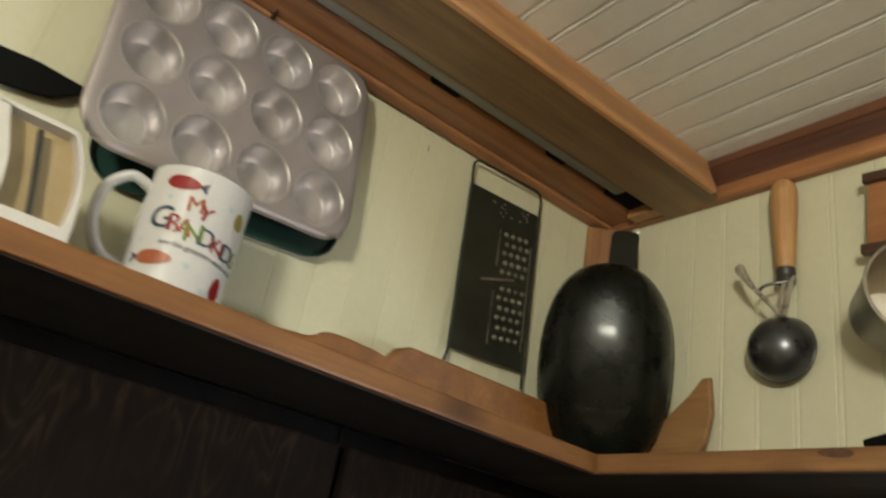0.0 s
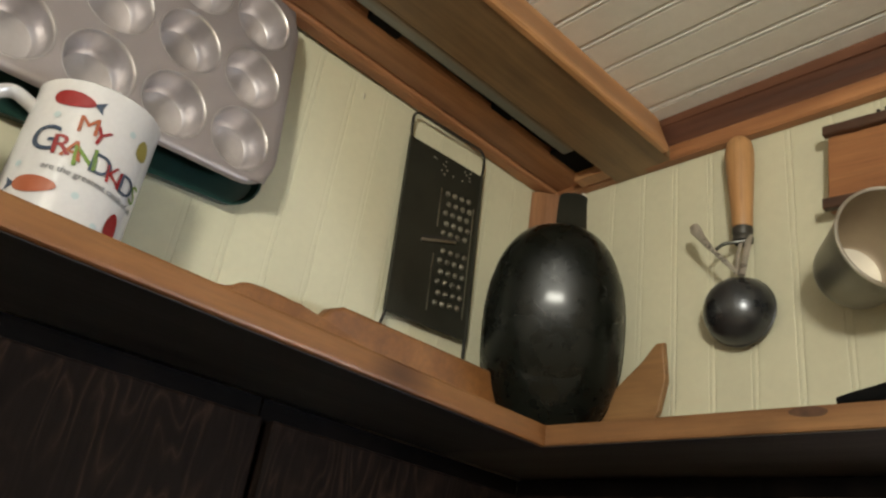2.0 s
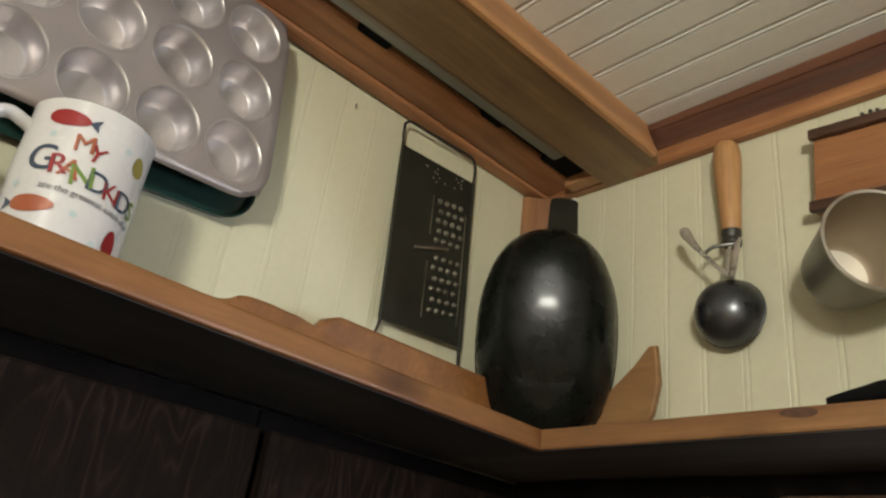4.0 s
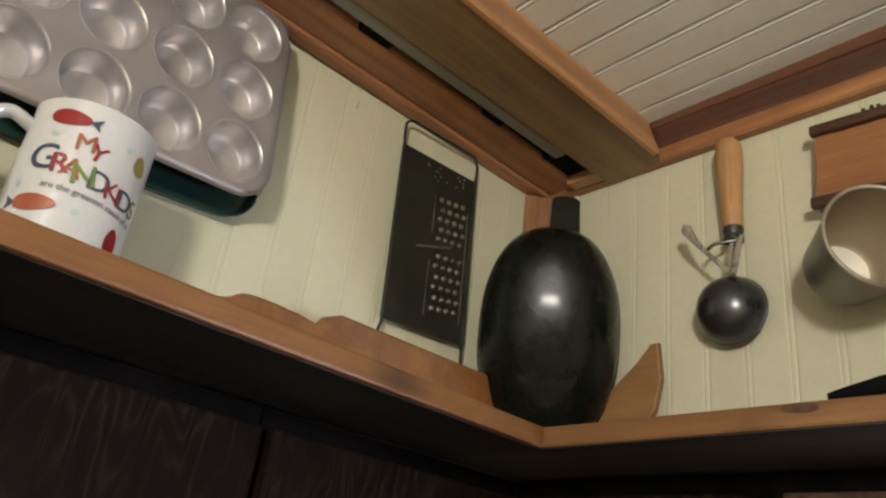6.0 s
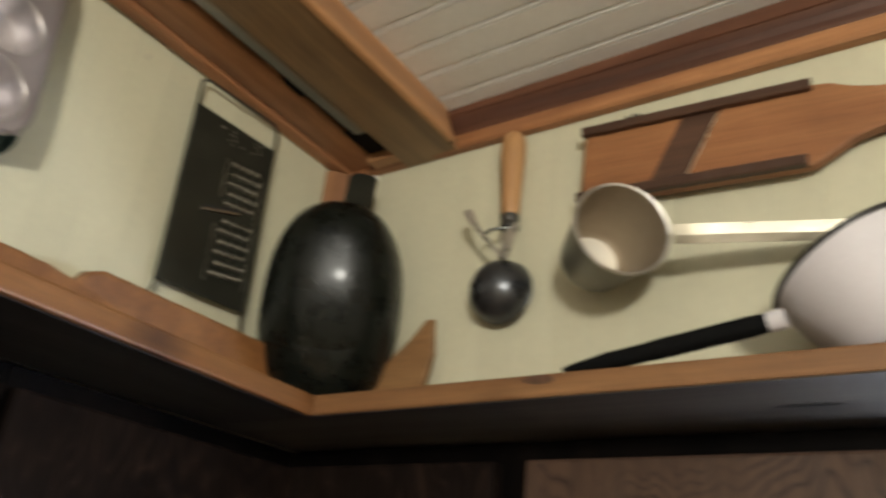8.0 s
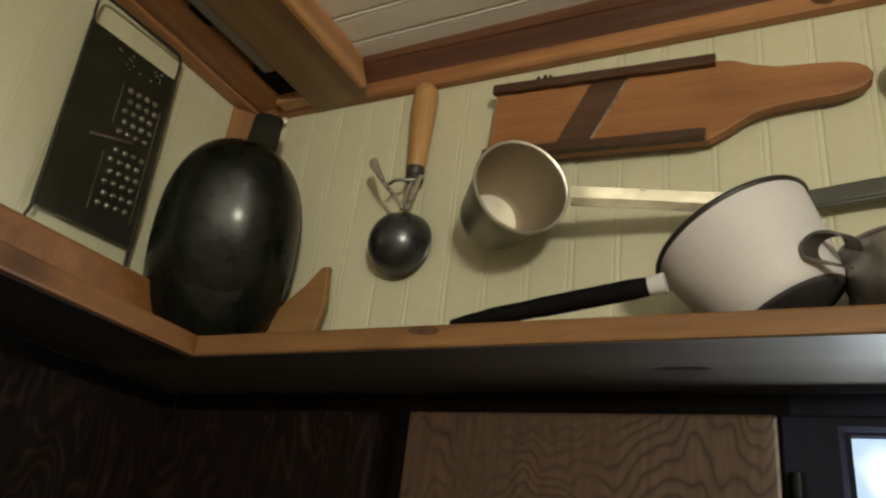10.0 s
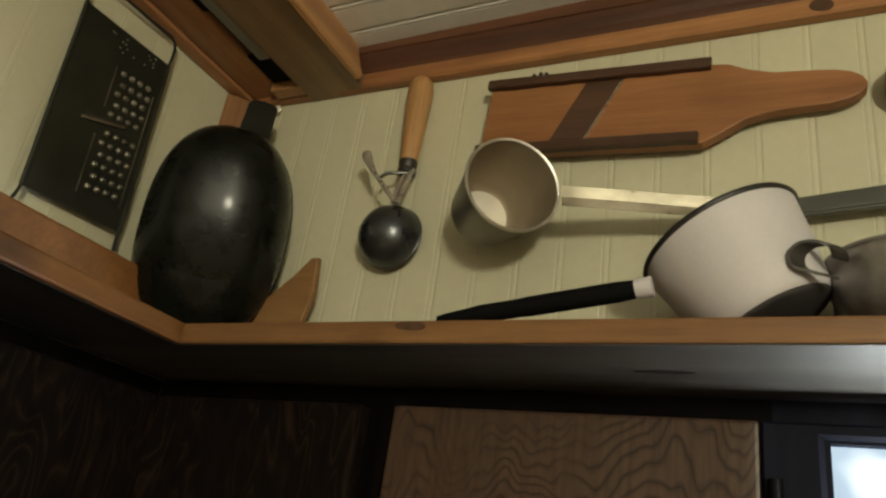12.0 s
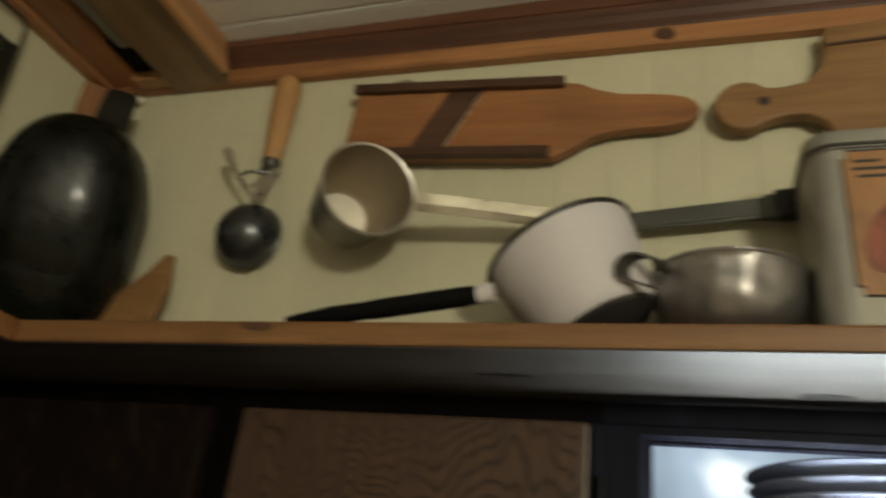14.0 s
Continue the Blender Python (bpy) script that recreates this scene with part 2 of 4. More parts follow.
IRON = metal("black_iron", (0.0066, 0.0078, 0.0060), 0.27, 0.5, 40.0, (1, 1, 1), 0.0, 0.16)
iron_coat = IRON.node_tree.nodes["Principled BSDF"].inputs
iron_coat["Coat Weight"].default_value, iron_coat["Coat Roughness"].default_value = 0.14, 0.14
for n in IRON.node_tree.nodes:
    if n.type == "BUMP":
        n.inputs["Strength"].default_value = 0.35
RINGED = metal("dark_strap_steel", (0.065, 0.060, 0.052), 0.45, 0.3, 30.0, (1, 1, 1), 0.5)
BOWL = metal("dark_steel", (0.092, 0.095, 0.102), 0.29, 0.35, 30.0, (1, 1, 1), 0.8)
WIRE = metal("black_wire", (0.05, 0.048, 0.045), 0.4, 0.2, 30.0, (1, 1, 1), 0.7)
GRATER = metal("blackened_tin", (0.041, 0.041, 0.030), 0.42, 0.35, 18.0, (1, 1, 1), 0.5)
PUNCH = metal("worn_tin", (0.45, 0.43, 0.365), 0.35, 0.4, 40.0)
TEAL = paint("dark_green_enamel", (0.012, 0.040, 0.032), 0.35, 0.3, 12.0)
BLACK = paint("black_paint", (0.012, 0.011, 0.010), 0.45, 0.3, 15.0)
ENAMEL = paint("white_enamel", (0.565, 0.54, 0.5562), 0.62, 0.07, 8.0, 0.02)
CERAMIC = paint("white_ceramic", (0.5415, 0.5225, 0.513), 0.15, 0.05, 8.0, 0.02)
CREAM = paint("cream_paint", (0.56, 0.53, 0.49), 0.45, 0.12, 10.0)
BROWN = paint("brown_interior", (0.40, 0.30, 0.16), 0.5, 0.35, 12.0)
TIN = metal("tin_plate", (0.40, 0.39, 0.35), 0.40, 0.25, 12.0, (1, 1, 1), 0.5)
TIN_PAPER = paint("tin_label_white", (0.36, 0.345, 0.285), 0.45, 0.1, 12.0)
LABEL = paint("tin_label_tan", (0.34, 0.165, 0.065), 0.45, 0.4, 30.0)
LABEL_RED = paint("tin_label_red", (0.27, 0.065, 0.03), 0.45, 0.6, 60.0)
# Flat black for dark parts, and for shade in the beam gap.
MATT_BLACK = plain("matt_black", (0.004, 0.004, 0.004), 0.8)
MATT_BLACK.node_tree.nodes["Principled BSDF"].inputs["Specular IOR Level"].default_value = 0.1
# Shade on the saucepan's unlit base, put into a dark colour.
BASE_SHADE = paint("pot_base_shade", (0.045, 0.041, 0.042), 0.7, 0.5, 30.0)
KNOT = paint("knot_wood", (0.10, 0.046, 0.024), 0.5, 0.5, 90.0)
INK = plain("ink", (0.02, 0.018, 0.016), 0.5)
PLATE = paint("grey_blue_stoneware", (0.27, 0.285, 0.38), 0.95, 0.2, 12.0)
SKY = glow("daylight_backdrop", (0.44, 0.53, 0.68), 2.4, (0.785, 2.2, 2.42))


# ---- mesh helpers ----
def thing(name, label, category, m=None, group=""):
    ob = new(name)
    ob.empty_display_size = 0.02
    ob.matrix_world = m or Matrix.Identity(4)
    return tagged(ob, label, category, group)


def part(name, bm, mat, parent=None, label="", smooth=False):
    """Links a bmesh as one mesh object under a thing or under a part."""
    bmesh.ops.recalc_face_normals(bm, faces=bm.faces)
    me = bpy.data.meshes.new(name)
    bm.to_mesh(me)
    bm.free()
    me.materials.append(mat)
    if smooth:
        for p in me.polygons:
            p.use_smooth = True
        me.set_sharp_from_angle(angle=radians(38))
    ob = new(name, me)
    if parent:
        ob.parent = parent
    if label:
        ob["label"] = label
    return ob


def setting(name, bm, mat, label, category, smooth=False):
    return tagged(part(name, bm, mat, None, "", smooth), label, category, "", "structure")


def box(lo, hi, bevel=0.0, bm=None):
    bm = bm or bmesh.new()
    r = bmesh.ops.create_cube(bm, size=1.0)
    for v in r["verts"]:
        v.co = Vector([lo[i] + (v.co[i] + 0.5) * (hi[i] - lo[i]) for i in range(3)])
    if bevel:
        edges = list({e for v in r["verts"] for e in v.link_edges})
        bmesh.ops.bevel(bm, geom=edges, offset=bevel, segments=2, affect="EDGES", profile=0.6)
    return bm


def prism(outline, thick, bevel=0.0, segments=2):
    """An outline in x, z pulled out from y = 0 to y = -thick."""
    bm = bmesh.new()
    f = bm.faces.new([bm.verts.new((x, 0, z)) for x, z in outline])
    r = bmesh.ops.extrude_face_region(bm, geom=[f])
    for v in r["geom"]:
        if isinstance(v, bmesh.types.BMVert):
            v.co.y -= thick
    if bevel:
        edges = [e for e in bm.edges if abs(e.verts[0].co.y - e.verts[1].co.y) < 1e-6]
        bmesh.ops.bevel(bm, geom=edges, offset=bevel, segments=segments, affect="EDGES", profile=0.5)
    return bm


def sweep(section, length, axis="x"):
    """A closed section in (out, z) pulled along a wall: out is away from the wall."""
    bm = bmesh.new()
    ends = []
    for d in (0.0, length):
        ends.append([bm.verts.new((d, -o, z) if axis == "x" else (o, -d, z)) for o, z in section])
    n = len(section)
    for i in range(n):
        bm.faces.new((ends[0][i], ends[0][(i + 1) % n], ends[1][(i + 1) % n], ends[1][i]))
    bm.faces.new(ends[0])
    bm.faces.new(ends[1])
    return bm


def lathe(profile, steps=40, bm=None):
    """A profile of (radius, z) turned round z; radius 0 closes it."""
    bm = bm or bmesh.new()
    rings = []
    for r, z in profile:
        if r < 1e-6:
            rings.append([bm.verts.new((0, 0, z))])
        else:
            rings.append([bm.verts.new((r * math.cos(2 * math.pi * i / steps), r * math.sin(2 * math.pi * i / steps), z)) for i in range(steps)])
    for a, b in zip(rings, rings[1:]):
        for i in range(steps):
            j = (i + 1) % steps
            if len(a) == 1 and len(b) > 1:
                bm.faces.new((a[0], b[i], b[j]))
            elif len(b) == 1 and len(a) > 1:
                bm.faces.new((a[i], b[0], a[j]))
            elif len(a) > 1:
                bm.faces.new((a[i], b[i], b[j], a[j]))
    return bm


def rounded(points, steps=6):
    """A Catmull-Rom line through points."""
    pts = [Vector(p) for p in points]
    ext = [2 * pts[0] - pts[1], *pts, 2 * pts[-1] - pts[-2]]
    out = []
    for i in range(1, len(ext) - 2):
        a, b, c, d = ext[i - 1:i + 3]
        for k in range(steps):
            t = k / steps
            out.append(0.5 * ((2 * b) + (c - a) * t + (2 * a - 5 * b + 4 * c - d) * t * t + (3 * b - a - 3 * c + d) * t ** 3))
    out.append(pts[-1])
    return out


def tube(points, radius, sides=8, flat=1.0, up=(0, 1, 0), bm=None):
    """A rod along points; radius may be a list; flat widens it across up."""
    bm = bm or bmesh.new()
    pts = [Vector(p) for p in points]
    rad = radius if isinstance(radius, (list, tuple)) else [radius] * len(pts)
    rings = []
    for i, p in enumerate(pts):
        d = (pts[min(i + 1, len(pts) - 1)] - pts[max(i - 1, 0)]).normalized()
        u = Vector(up)
        u = (u - d * u.dot(d)).normalized()
        w = d.cross(u)
        rings.append([bm.verts.new(p + rad[i] * (math.cos(a) * u + flat * math.sin(a) * w)) for a in (2 * math.pi * k / sides for k in range(sides))])
    for a, b in zip(rings, rings[1:]):
        for k in range(sides):
            bm.faces.new((a[k], a[(k + 1) % sides], b[(k + 1) % sides], b[k]))
    bm.faces.new(rings[0])
    bm.faces.new(rings[-1])
    return bm


def smooth_outline(points, steps=5):
    """A closed rounded outline through points."""
    n = len(points)
    pts = [Vector((*p, 0)) for p in points]
    out = []
    for i in range(n):
        a, b, c, d = (pts[(i + k) % n] for k in (-1, 0, 1, 2))
        for k in range(steps):
            t = k / steps
            q = 0.5 * ((2 * b) + (c - a) * t + (2 * a - 5 * b + 4 * c - d) * t * t + (3 * b - a - 3 * c + d) * t ** 3)
            out.append((q.x, q.y))
    return out


def loft(rings, close_start=True, close_end=True):
    bm = bmesh.new()
    vs = [[bm.verts.new(p) for p in ring] for ring in rings]
    n = len(vs[0])
    for a, b in zip(vs, vs[1:]):
        for i in range(n):
            bm.faces.new((a[i], a[(i + 1) % n], b[(i + 1) % n], b[i]))
    if close_start:
        bm.faces.new(vs[0])
    if close_end:
        bm.faces.new(vs[-1])
    return bm


def lettering(text, size):
    """The flat mesh of a word in the built-in font, centred on its middle, as vertices and faces."""
    cu = bpy.data.curves.new("word", "FONT")
    cu.body, cu.size, cu.align_x, cu.align_y = text, size, "CENTER", "CENTER"
    ob = new("word", cu)
    me = bpy.data.meshes.new_from_object(ob.evaluated_get(bpy.context.evaluated_depsgraph_get()))
    flat = bmesh.new()
    flat.from_mesh(me)
    bmesh.ops.triangulate(flat, faces=flat.faces)
    flat.verts.index_update()
    base, tris = [tuple(v.co) for v in flat.verts], [tuple(v.index for v in f.verts) for f in flat.faces]
    verts, faces = [], []
    for k, (dx, dy) in enumerate(((0, 0), (0.012, 0.007), (-0.012, -0.007))):
        faces += [tuple(i + len(verts) for i in f) for f in tris]
        verts += [(x + dx * size, y + dy * size, 0.00012 * k) for x, y, z in base]
    flat.free()
    bpy.data.objects.remove(ob)
    bpy.data.curves.remove(cu)
    bpy.data.meshes.remove(me)
    return verts, faces


# ---- the room ----
X1, Y1 = 3.4, -3.2
setting("floor", box((-0.42, Y1 - 0.1, -0.1), (X1 + 0.1, 0.42, 0.0)), FLOOR, "light boarded wooden kitchen floor", "floor")
setting("wall_east", box((X1, Y1 - 0.1, 0.0), (X1 + 0.1, 0.42, 2.6)), PLASTER, "plain beige painted kitchen wall", "wall")
setting("wall_south", box((-0.42, Y1 - 0.1, 0.0), (X1, Y1, 2.6)), PLASTER, "plain beige painted kitchen wall behind", "wall")
setting("wall_west", box((-0.42, Y1, 0.0), (-0.36, 0.42, 2.6)), PLASTER, "plain wall behind the dark wall cabinets", "wall")
bmn = box((-0.36, 0.36, 0.0), (0.56, 0.42, 2.6))
box((1.06, 0.36, 0.0), (X1, 0.42, 2.6), 0, bmn)
box((0.56, 0.36, 0.0), (1.06, 0.42, 1.62), 0, bmn)
box((0.56, 0.36, 2.30), (1.06, 0.42, 2.6), 0, bmn)
setting("wall_north", bmn, PLASTER, "plain wall with a window behind the cabinets", "wall")

# ceiling of beaded boards along x, in one mesh
bmc = box((-0.36, Y1, CEIL + 0.012), (X1, 0.36, CEIL + 0.06))


def bead_section(w=PITCH, d=0.006, deep=0.0005):
    """One beaded board: flat face, groove, round bead, groove. (across, out)"""
    s = [(0.0, d - deep), (0.0014, d - 0.1 * deep), (0.0028, d)]
    e = w - 0.0072
    s += [(e, d), (e + 0.0012, d - deep)]
    for k in range(7):
        a = math.pi * (1 - k / 6)
        s.append((e + 0.0036 + 0.0022 * math.cos(a), d - deep + 1.08 * deep * math.sin(a)))
    s += [(w - 0.0008, d - 1.1 * deep), (w - 0.0002, d - 1.2 * deep)]
    return s + [(w - 0.0002, 0.0), (0.0, 0.0)]


def bead_board(length, deep):
    """A beaded board standing up: across x, face to -y, from z = 0 to length."""
    bm = bmesh.new()
    sec = bead_section(deep=deep)
    ends = [[bm.verts.new((a, -o, z)) for a, o in sec] for z in (0.0, length)]
    n = len(sec)
    for i in range(n):
        bm.faces.new((ends[0][i], ends[0][(i + 1) % n], ends[1][(i + 1) % n], ends[1][i]))
    bm.faces.new(ends[0])
    bm.faces.new(ends[1])
    return bm


sec = bead_section(deep=0.0030)
for k in range(34):
    y0 = -0.0505 - PITCH * k + PITCH * 2
    ends = [[bmc.verts.new((x, y0 - a, CEIL + 0.006 - o)) for a, o in sec] for x in (0.0, 2.4)]
    for i in range(len(sec)):
        j = (i + 1) % len(sec)
        bmc.faces.new((ends[0][i], ends[0][j], ends[1][j], ends[1][i]))
box((-0.36, -1.42 - 1.8, CEIL + 0.002), (X1, -1.42, CEIL + 0.03), 0, bmc)
setting("ceiling", bmc, WHITE, "off-white painted beadboard ceiling", "ceiling")

# soffit walls behind the shelves
wall_r = setting("wall_soffit_north", box((-0.05, 0.006, SHELF - 0.002), (1.9, 0.05, 2.56)), GREEN, "pale green painted beadboard soffit wall", "wall")
wall_l = setting("wall_soffit_west", box((-0.05, -1.9, SHELF - 0.002), (-0.006, 0.006, 2.56)), GREEN, "pale green painted beadboard soffit wall", "wall")

# window behind the glass cabinet
win = setting("window_1", box((0.561, 0.37, 1.6205), (1.059, 0.40, 1.65)), PINE_X, "small daylit window behind the glass cabinet", "window")
part("daylight", box((-0.6, 2.2, 0.6), (2.6, 2.21, 4.0)), SKY, win, "bright cloudy daylight outside")

# ---- mouldings and beam ----
def moulding(length, axis, low_mat, top_mat, name, label, z0, z1):
    """A square lower strip from z0 to z1 and a cove above it up to the ceiling."""
    t = thing(name, label, "moulding")
    part("lower_strip", sweep([(0.0, z0), (0.010, z0), (0.0125, z0 + 0.003), (0.0125, z1 - 0.001), (0.0115, z1), (0.0, z1)], length, axis), low_mat, t, "lighter orange-brown strip")
    h = CEIL - 0.0005 - z1
    lift = 0.012   # runs up into the ceiling boards, which it follows at a slight fall
    top = [(0.0, z1 + 0.0004), (0.0110, z1 + 0.0004), (0.0125, z1 + 0.10 * h), (0.0135, z1 + 0.32 * h), (0.0165, z1 + 0.55 * h), (0.0215, z1 + 0.78 * h), (0.0235, z1 + 0.80 * h), (0.0235, CEIL + lift), (0.0, CEIL + lift)]
    part("cove_strip", sweep(top, length, axis), top_mat, t, "red-brown cove with its shade coloured in")
    t["kind"] = "structure"
    return t


tr = moulding(1.9, "x", TRIM_X, SHADED_STAIN_X, "crown_moulding_north", "stained wooden crown moulding, its cove coloured dark for shade", 2.4495, 2.4685)
tr.matrix_world = Matrix.Translation((0.0, -0.001, 0.0)) @ pose(0, 0, 2.4495, 0, 1.15, 0) @ pose(0, 0, -2.4495)


def leaning_crown(length):
    """West crown: a square lip against the wall, then a wide board leaning up to its rounded outer edge."""
    t = thing("crown_moulding_west", "two-tone stained wooden crown moulding over the west wall", "moulding")
    z = 2.4515
    part("lower_strip", sweep([(0.0, z), (0.0125, z), (0.0165, z + 0.0010), (0.0185, z + 0.0030), (0.0185, z + 0.0060), (0.0, z + 0.0060)], length, "y"), TRIM_Y, t, "orange-brown lower lip")
    leaf = [(0.0, z + 0.0064), (0.0190, z + 0.0064), (0.0200, z + 0.0046), (0.0220, z + 0.0040), (0.0400, z + 0.0050), (0.0545, z + 0.0070), (0.0585, z + 0.0085), (0.0605, z + 0.0120), (0.0605, z + 0.0180), (0.0, z + 0.0180)]
    part("cove_strip", sweep(leaf, length, "y"), LIT_STAIN_Y, t, "red-brown leaning board coloured as lit")
    t["kind"] = "structure"
    return t


tl = leaning_crown(1.9)
tl.matrix_world = pose(0.001, -0.013, 0, 0, 0, 0.8)
beam = thing("ceiling_beam", "brown boxed wooden beam with an orange pine edge strip", "beam")
beam["kind"] = "structure"
SOFFIT = 2.4465
part("soffit_board", box((0.1060, -1.9, SOFFIT), (0.1845, -0.0015, SOFFIT + 0.016), 0.001), BEAM, beam)
part("inner_board", box((0.0880, -1.9, SOFFIT + 0.0004), (0.1056, -0.0860, SOFFIT + 0.0165), 0.0035), SHEEN_WOOD, beam, "inner strip with the soffit's grey sheen painted on")
# Black block fills the notch in place of its shade.
part("notch_shade", box((0.0660, -0.0855, SOFFIT + 0.0120), (0.1054, -0.0338, SOFFIT + 0.0165), 0.0005), MATT_BLACK, beam, "black block giving the corner notch its shade")
part("end_strip", box((0.0625, -0.0330, SOFFIT + 0.0012), (0.1054, -0.0150, SOFFIT + 0.0160), 0.0015), EDGE, beam, "short pine strip closing the gap")
part("inner_side", box((0.0900, -1.9, SOFFIT + 0.0170), (0.1020, -0.0285, CEIL - 0.001)), BEAM, beam)
edge_section = [(0.1850, SOFFIT - 0.0010), (0.1905, SOFFIT - 0.0005), (0.1925, SOFFIT + 0.0020), (0.1915, SOFFIT + 0.0080), (0.1870, SOFFIT + 0.0200), (0.1820, SOFFIT + 0.0360), (0.1785, CEIL - 0.0005), (0.1700, CEIL - 0.0005), (0.1700, SOFFIT + 0.0165), (0.1850, SOFFIT + 0.0165)]
edge = sweep(edge_section, 1.8715, "y")
bmesh.ops.translate(edge, verts=edge.verts, vec=(0, -0.0285, 0))
part("edge_strip", edge, EDGE, beam, "orange pine edge strip")
corner = [(0, 0), (0.034, 0), (0.031, -0.007), (0.022, -0.013), (0.015, -0.021), (0.009, -0.030), (0, -0.034)]
bmq = bmesh.new()
ce = [[bmq.verts.new((x + 0.0005, y - 0.0065, z)) for x, y in corner] for z in (SHELF, 2.4485)]
for i in range(7):
    bmq.faces.new((ce[0][i], ce[0][(i + 1) % 7], ce[1][(i + 1) % 7], ce[1][i]))
bmq.faces.new(ce[0]), bmq.faces.new(ce[1])
setting("trim_corner", bmq, PINE_Z, "orange pine corner moulding between the green walls", "moulding")

# ---- shelves and cabinets ----
sh_r = thing("wall_shelf", "pine display shelf with rounded front edge over cabinets", "shelf")
FLARE = 0.045      # the west shelf widens away from the corner


def shelf_board(outline, front):
    """A board from its plan outline; the edge between the two front corners is rounded."""
    bm = loft([[(x, y, z) for x, y in outline] for z in (UNDER - 0.002, SHELF)])
    on = [Vector((*p, 0)) for p in front]
    edges = [e for e in bm.edges if {tuple(round(c, 5) for c in v.co.xy) for v in e.verts} == {tuple(round(c, 5) for c in p.xy) for p in on}]
    bmesh.ops.bevel(bm, geom=edges, offset=0.0025, segments=2, affect="EDGES", profile=0.6)
    return bm


far = LX + FLARE * (1.9 + LY)
north_board = shelf_board([(LX, LY), (1.9, LY), (1.9, 0.004), (0.0004, 0.004)], [(LX, LY), (1.9, LY)])
for v in north_board.verts:
    # the front edge is planed down a little towards the east
    if v.co.x > 1.0 and v.co.y < LY + 0.004 and v.co.z > SHELF - 0.004:
        v.co.z -= 0.0060
part("shelf_board", north_board, PINE_X, sh_r)
# Thin sheet carries the shade under the board.
part("underside_board", box((-0.03, LY + 0.0012, UNDER - 0.0030), (1.9, 0.034, UNDER - 0.0022)), UNDER_SHADE, sh_r, "thin grey-brown sheet coloured for shade under the shelf")
sh_l = thing("wall_shelf", "pine display shelf with rounded front edge over dark cabinets", "shelf")
part("shelf_board", shelf_board([(-0.004, -1.9), (far, -1.9), (LX - 0.0002, LY), (0.0, 0.004), (-0.004, 0.004)], [(far, -1.9), (LX - 0.0002, LY)]), PINE_Y, sh_l)
part("underside_board", loft([[(-0.03, -1.9, z), (far - 0.006, -1.9, z), (LX - 0.006, LY + 0.0007, z), (-0.03, LY + 0.0007, z)] for z in (UNDER - 0.0030, UNDER - 0.0022)]), WEST_UNDER_SHADE, sh_l, "thin dark sheet coloured for shade under the shelf")


def cabinet(name, label, m, width, doors, mat, rail, glass=False):
    """A wall cabinet: across x from 0, front at y = 0, top at z = 0, body going back to +y."""
    t = thing(name, label, "cabinet", m)
    h, d = 0.74, 0.30
    bm = box((0, 0.014, -h), (0.018, d, -0.001))
    box((width - 0.018, 0.014, -h), (width, d, -0.001), 0, bm)
    box((0.018, 0.014, -h), (width - 0.018, d, -h + 0.018), 0, bm)
    if not glass:
        box((0.018, d - 0.008, -h + 0.018), (width - 0.018, d, -0.02), 0, bm)
    part("body", bm, mat, t)
    fr = box((0, 0, -0.026), (width, 0.0135, 0.0004))
    box((0, 0, -h), (width, 0.0135, -h + 0.03), 0, fr)
    box((0, 0, -h + 0.03), (0.03, 0.0135, -0.026), 0, fr)
    box((width - 0.03, 0, -h + 0.03), (width, 0.0135, -0.026), 0, fr)
    part("face_frame", fr, rail, t)
    for x0, x1 in doors:
        if glass:
            def rect(dx, dz0, dz1, y):
                return [(x0 + dx, y, -h + dz0), (x1 - dx, y, -h + dz0), (x1 - dx, y, -dz1), (x0 + dx, y, -dz1)]
            g = loft([rect(0.0, 0.012, 0.020, -0.001), rect(0.0, 0.012, 0.020, -0.016), rect(0.002, 0.014, 0.022, -0.018), rect(0.038, 0.052, 0.028, -0.018), rect(0.042, 0.056, 0.031, -0.0155), rect(0.042, 0.056, 0.031, -0.012), rect(0.046, 0.060, 0.033, -0.012), rect(0.046, 0.060, 0.033, -0.001), rect(0.0, 0.012, 0.020, -0.001)], False, False)
            bmesh.ops.remove_doubles(g, verts=g.verts, dist=0.00005)
            dr = part("door", g, rail, t, "dark wooden frame door with a glass pane")
            pn = part("pane", box((x0 + 0.043, -0.010, -h + 0.055), (x1 - 0.043, -0.007, -0.0325)), GLASS, dr, "clear glass")
            pn.visible_shadow = False
        else:
            dr = part("door", box((x0, -0.019, -h + 0.012), (x1, -0.001, -0.020), 0.003), mat, t)
        bk = lathe([(0, 0), (0.012, 0), (0.012, 0.003), (0.006, 0.006), (0.006, 0.014), (0.014, 0.020), (0.014, 0.024), (0, 0.028)], 20)
        bmesh.ops.transform(bk, matrix=pose(x1 - 0.03, -0.018, -h + 0.12, 90), verts=bk.verts)
        part("knob", bk, IRON, dr, "dark round metal knob", True)
    return t


GLASS = bpy.data.materials.new("clear_glass")
GLASS.use_nodes = True
gb = GLASS.node_tree.nodes["Principled BSDF"]
gb.inputs["Base Color"].default_value = (0.93, 0.97, 1.0, 1)
gb.inputs["Roughness"].default_value, gb.inputs["IOR"].default_value = 0.03, 1.05
gb.inputs["Transmission Weight"].default_value = 1.0

cabinet("wall_cabinet", "oak wall cabinet with wavy-grained plywood door", pose(0.262, 0.020, UNDER - 0.0052), 0.352, [(0.030, 0.3435)], OAK, SHADED_Z)
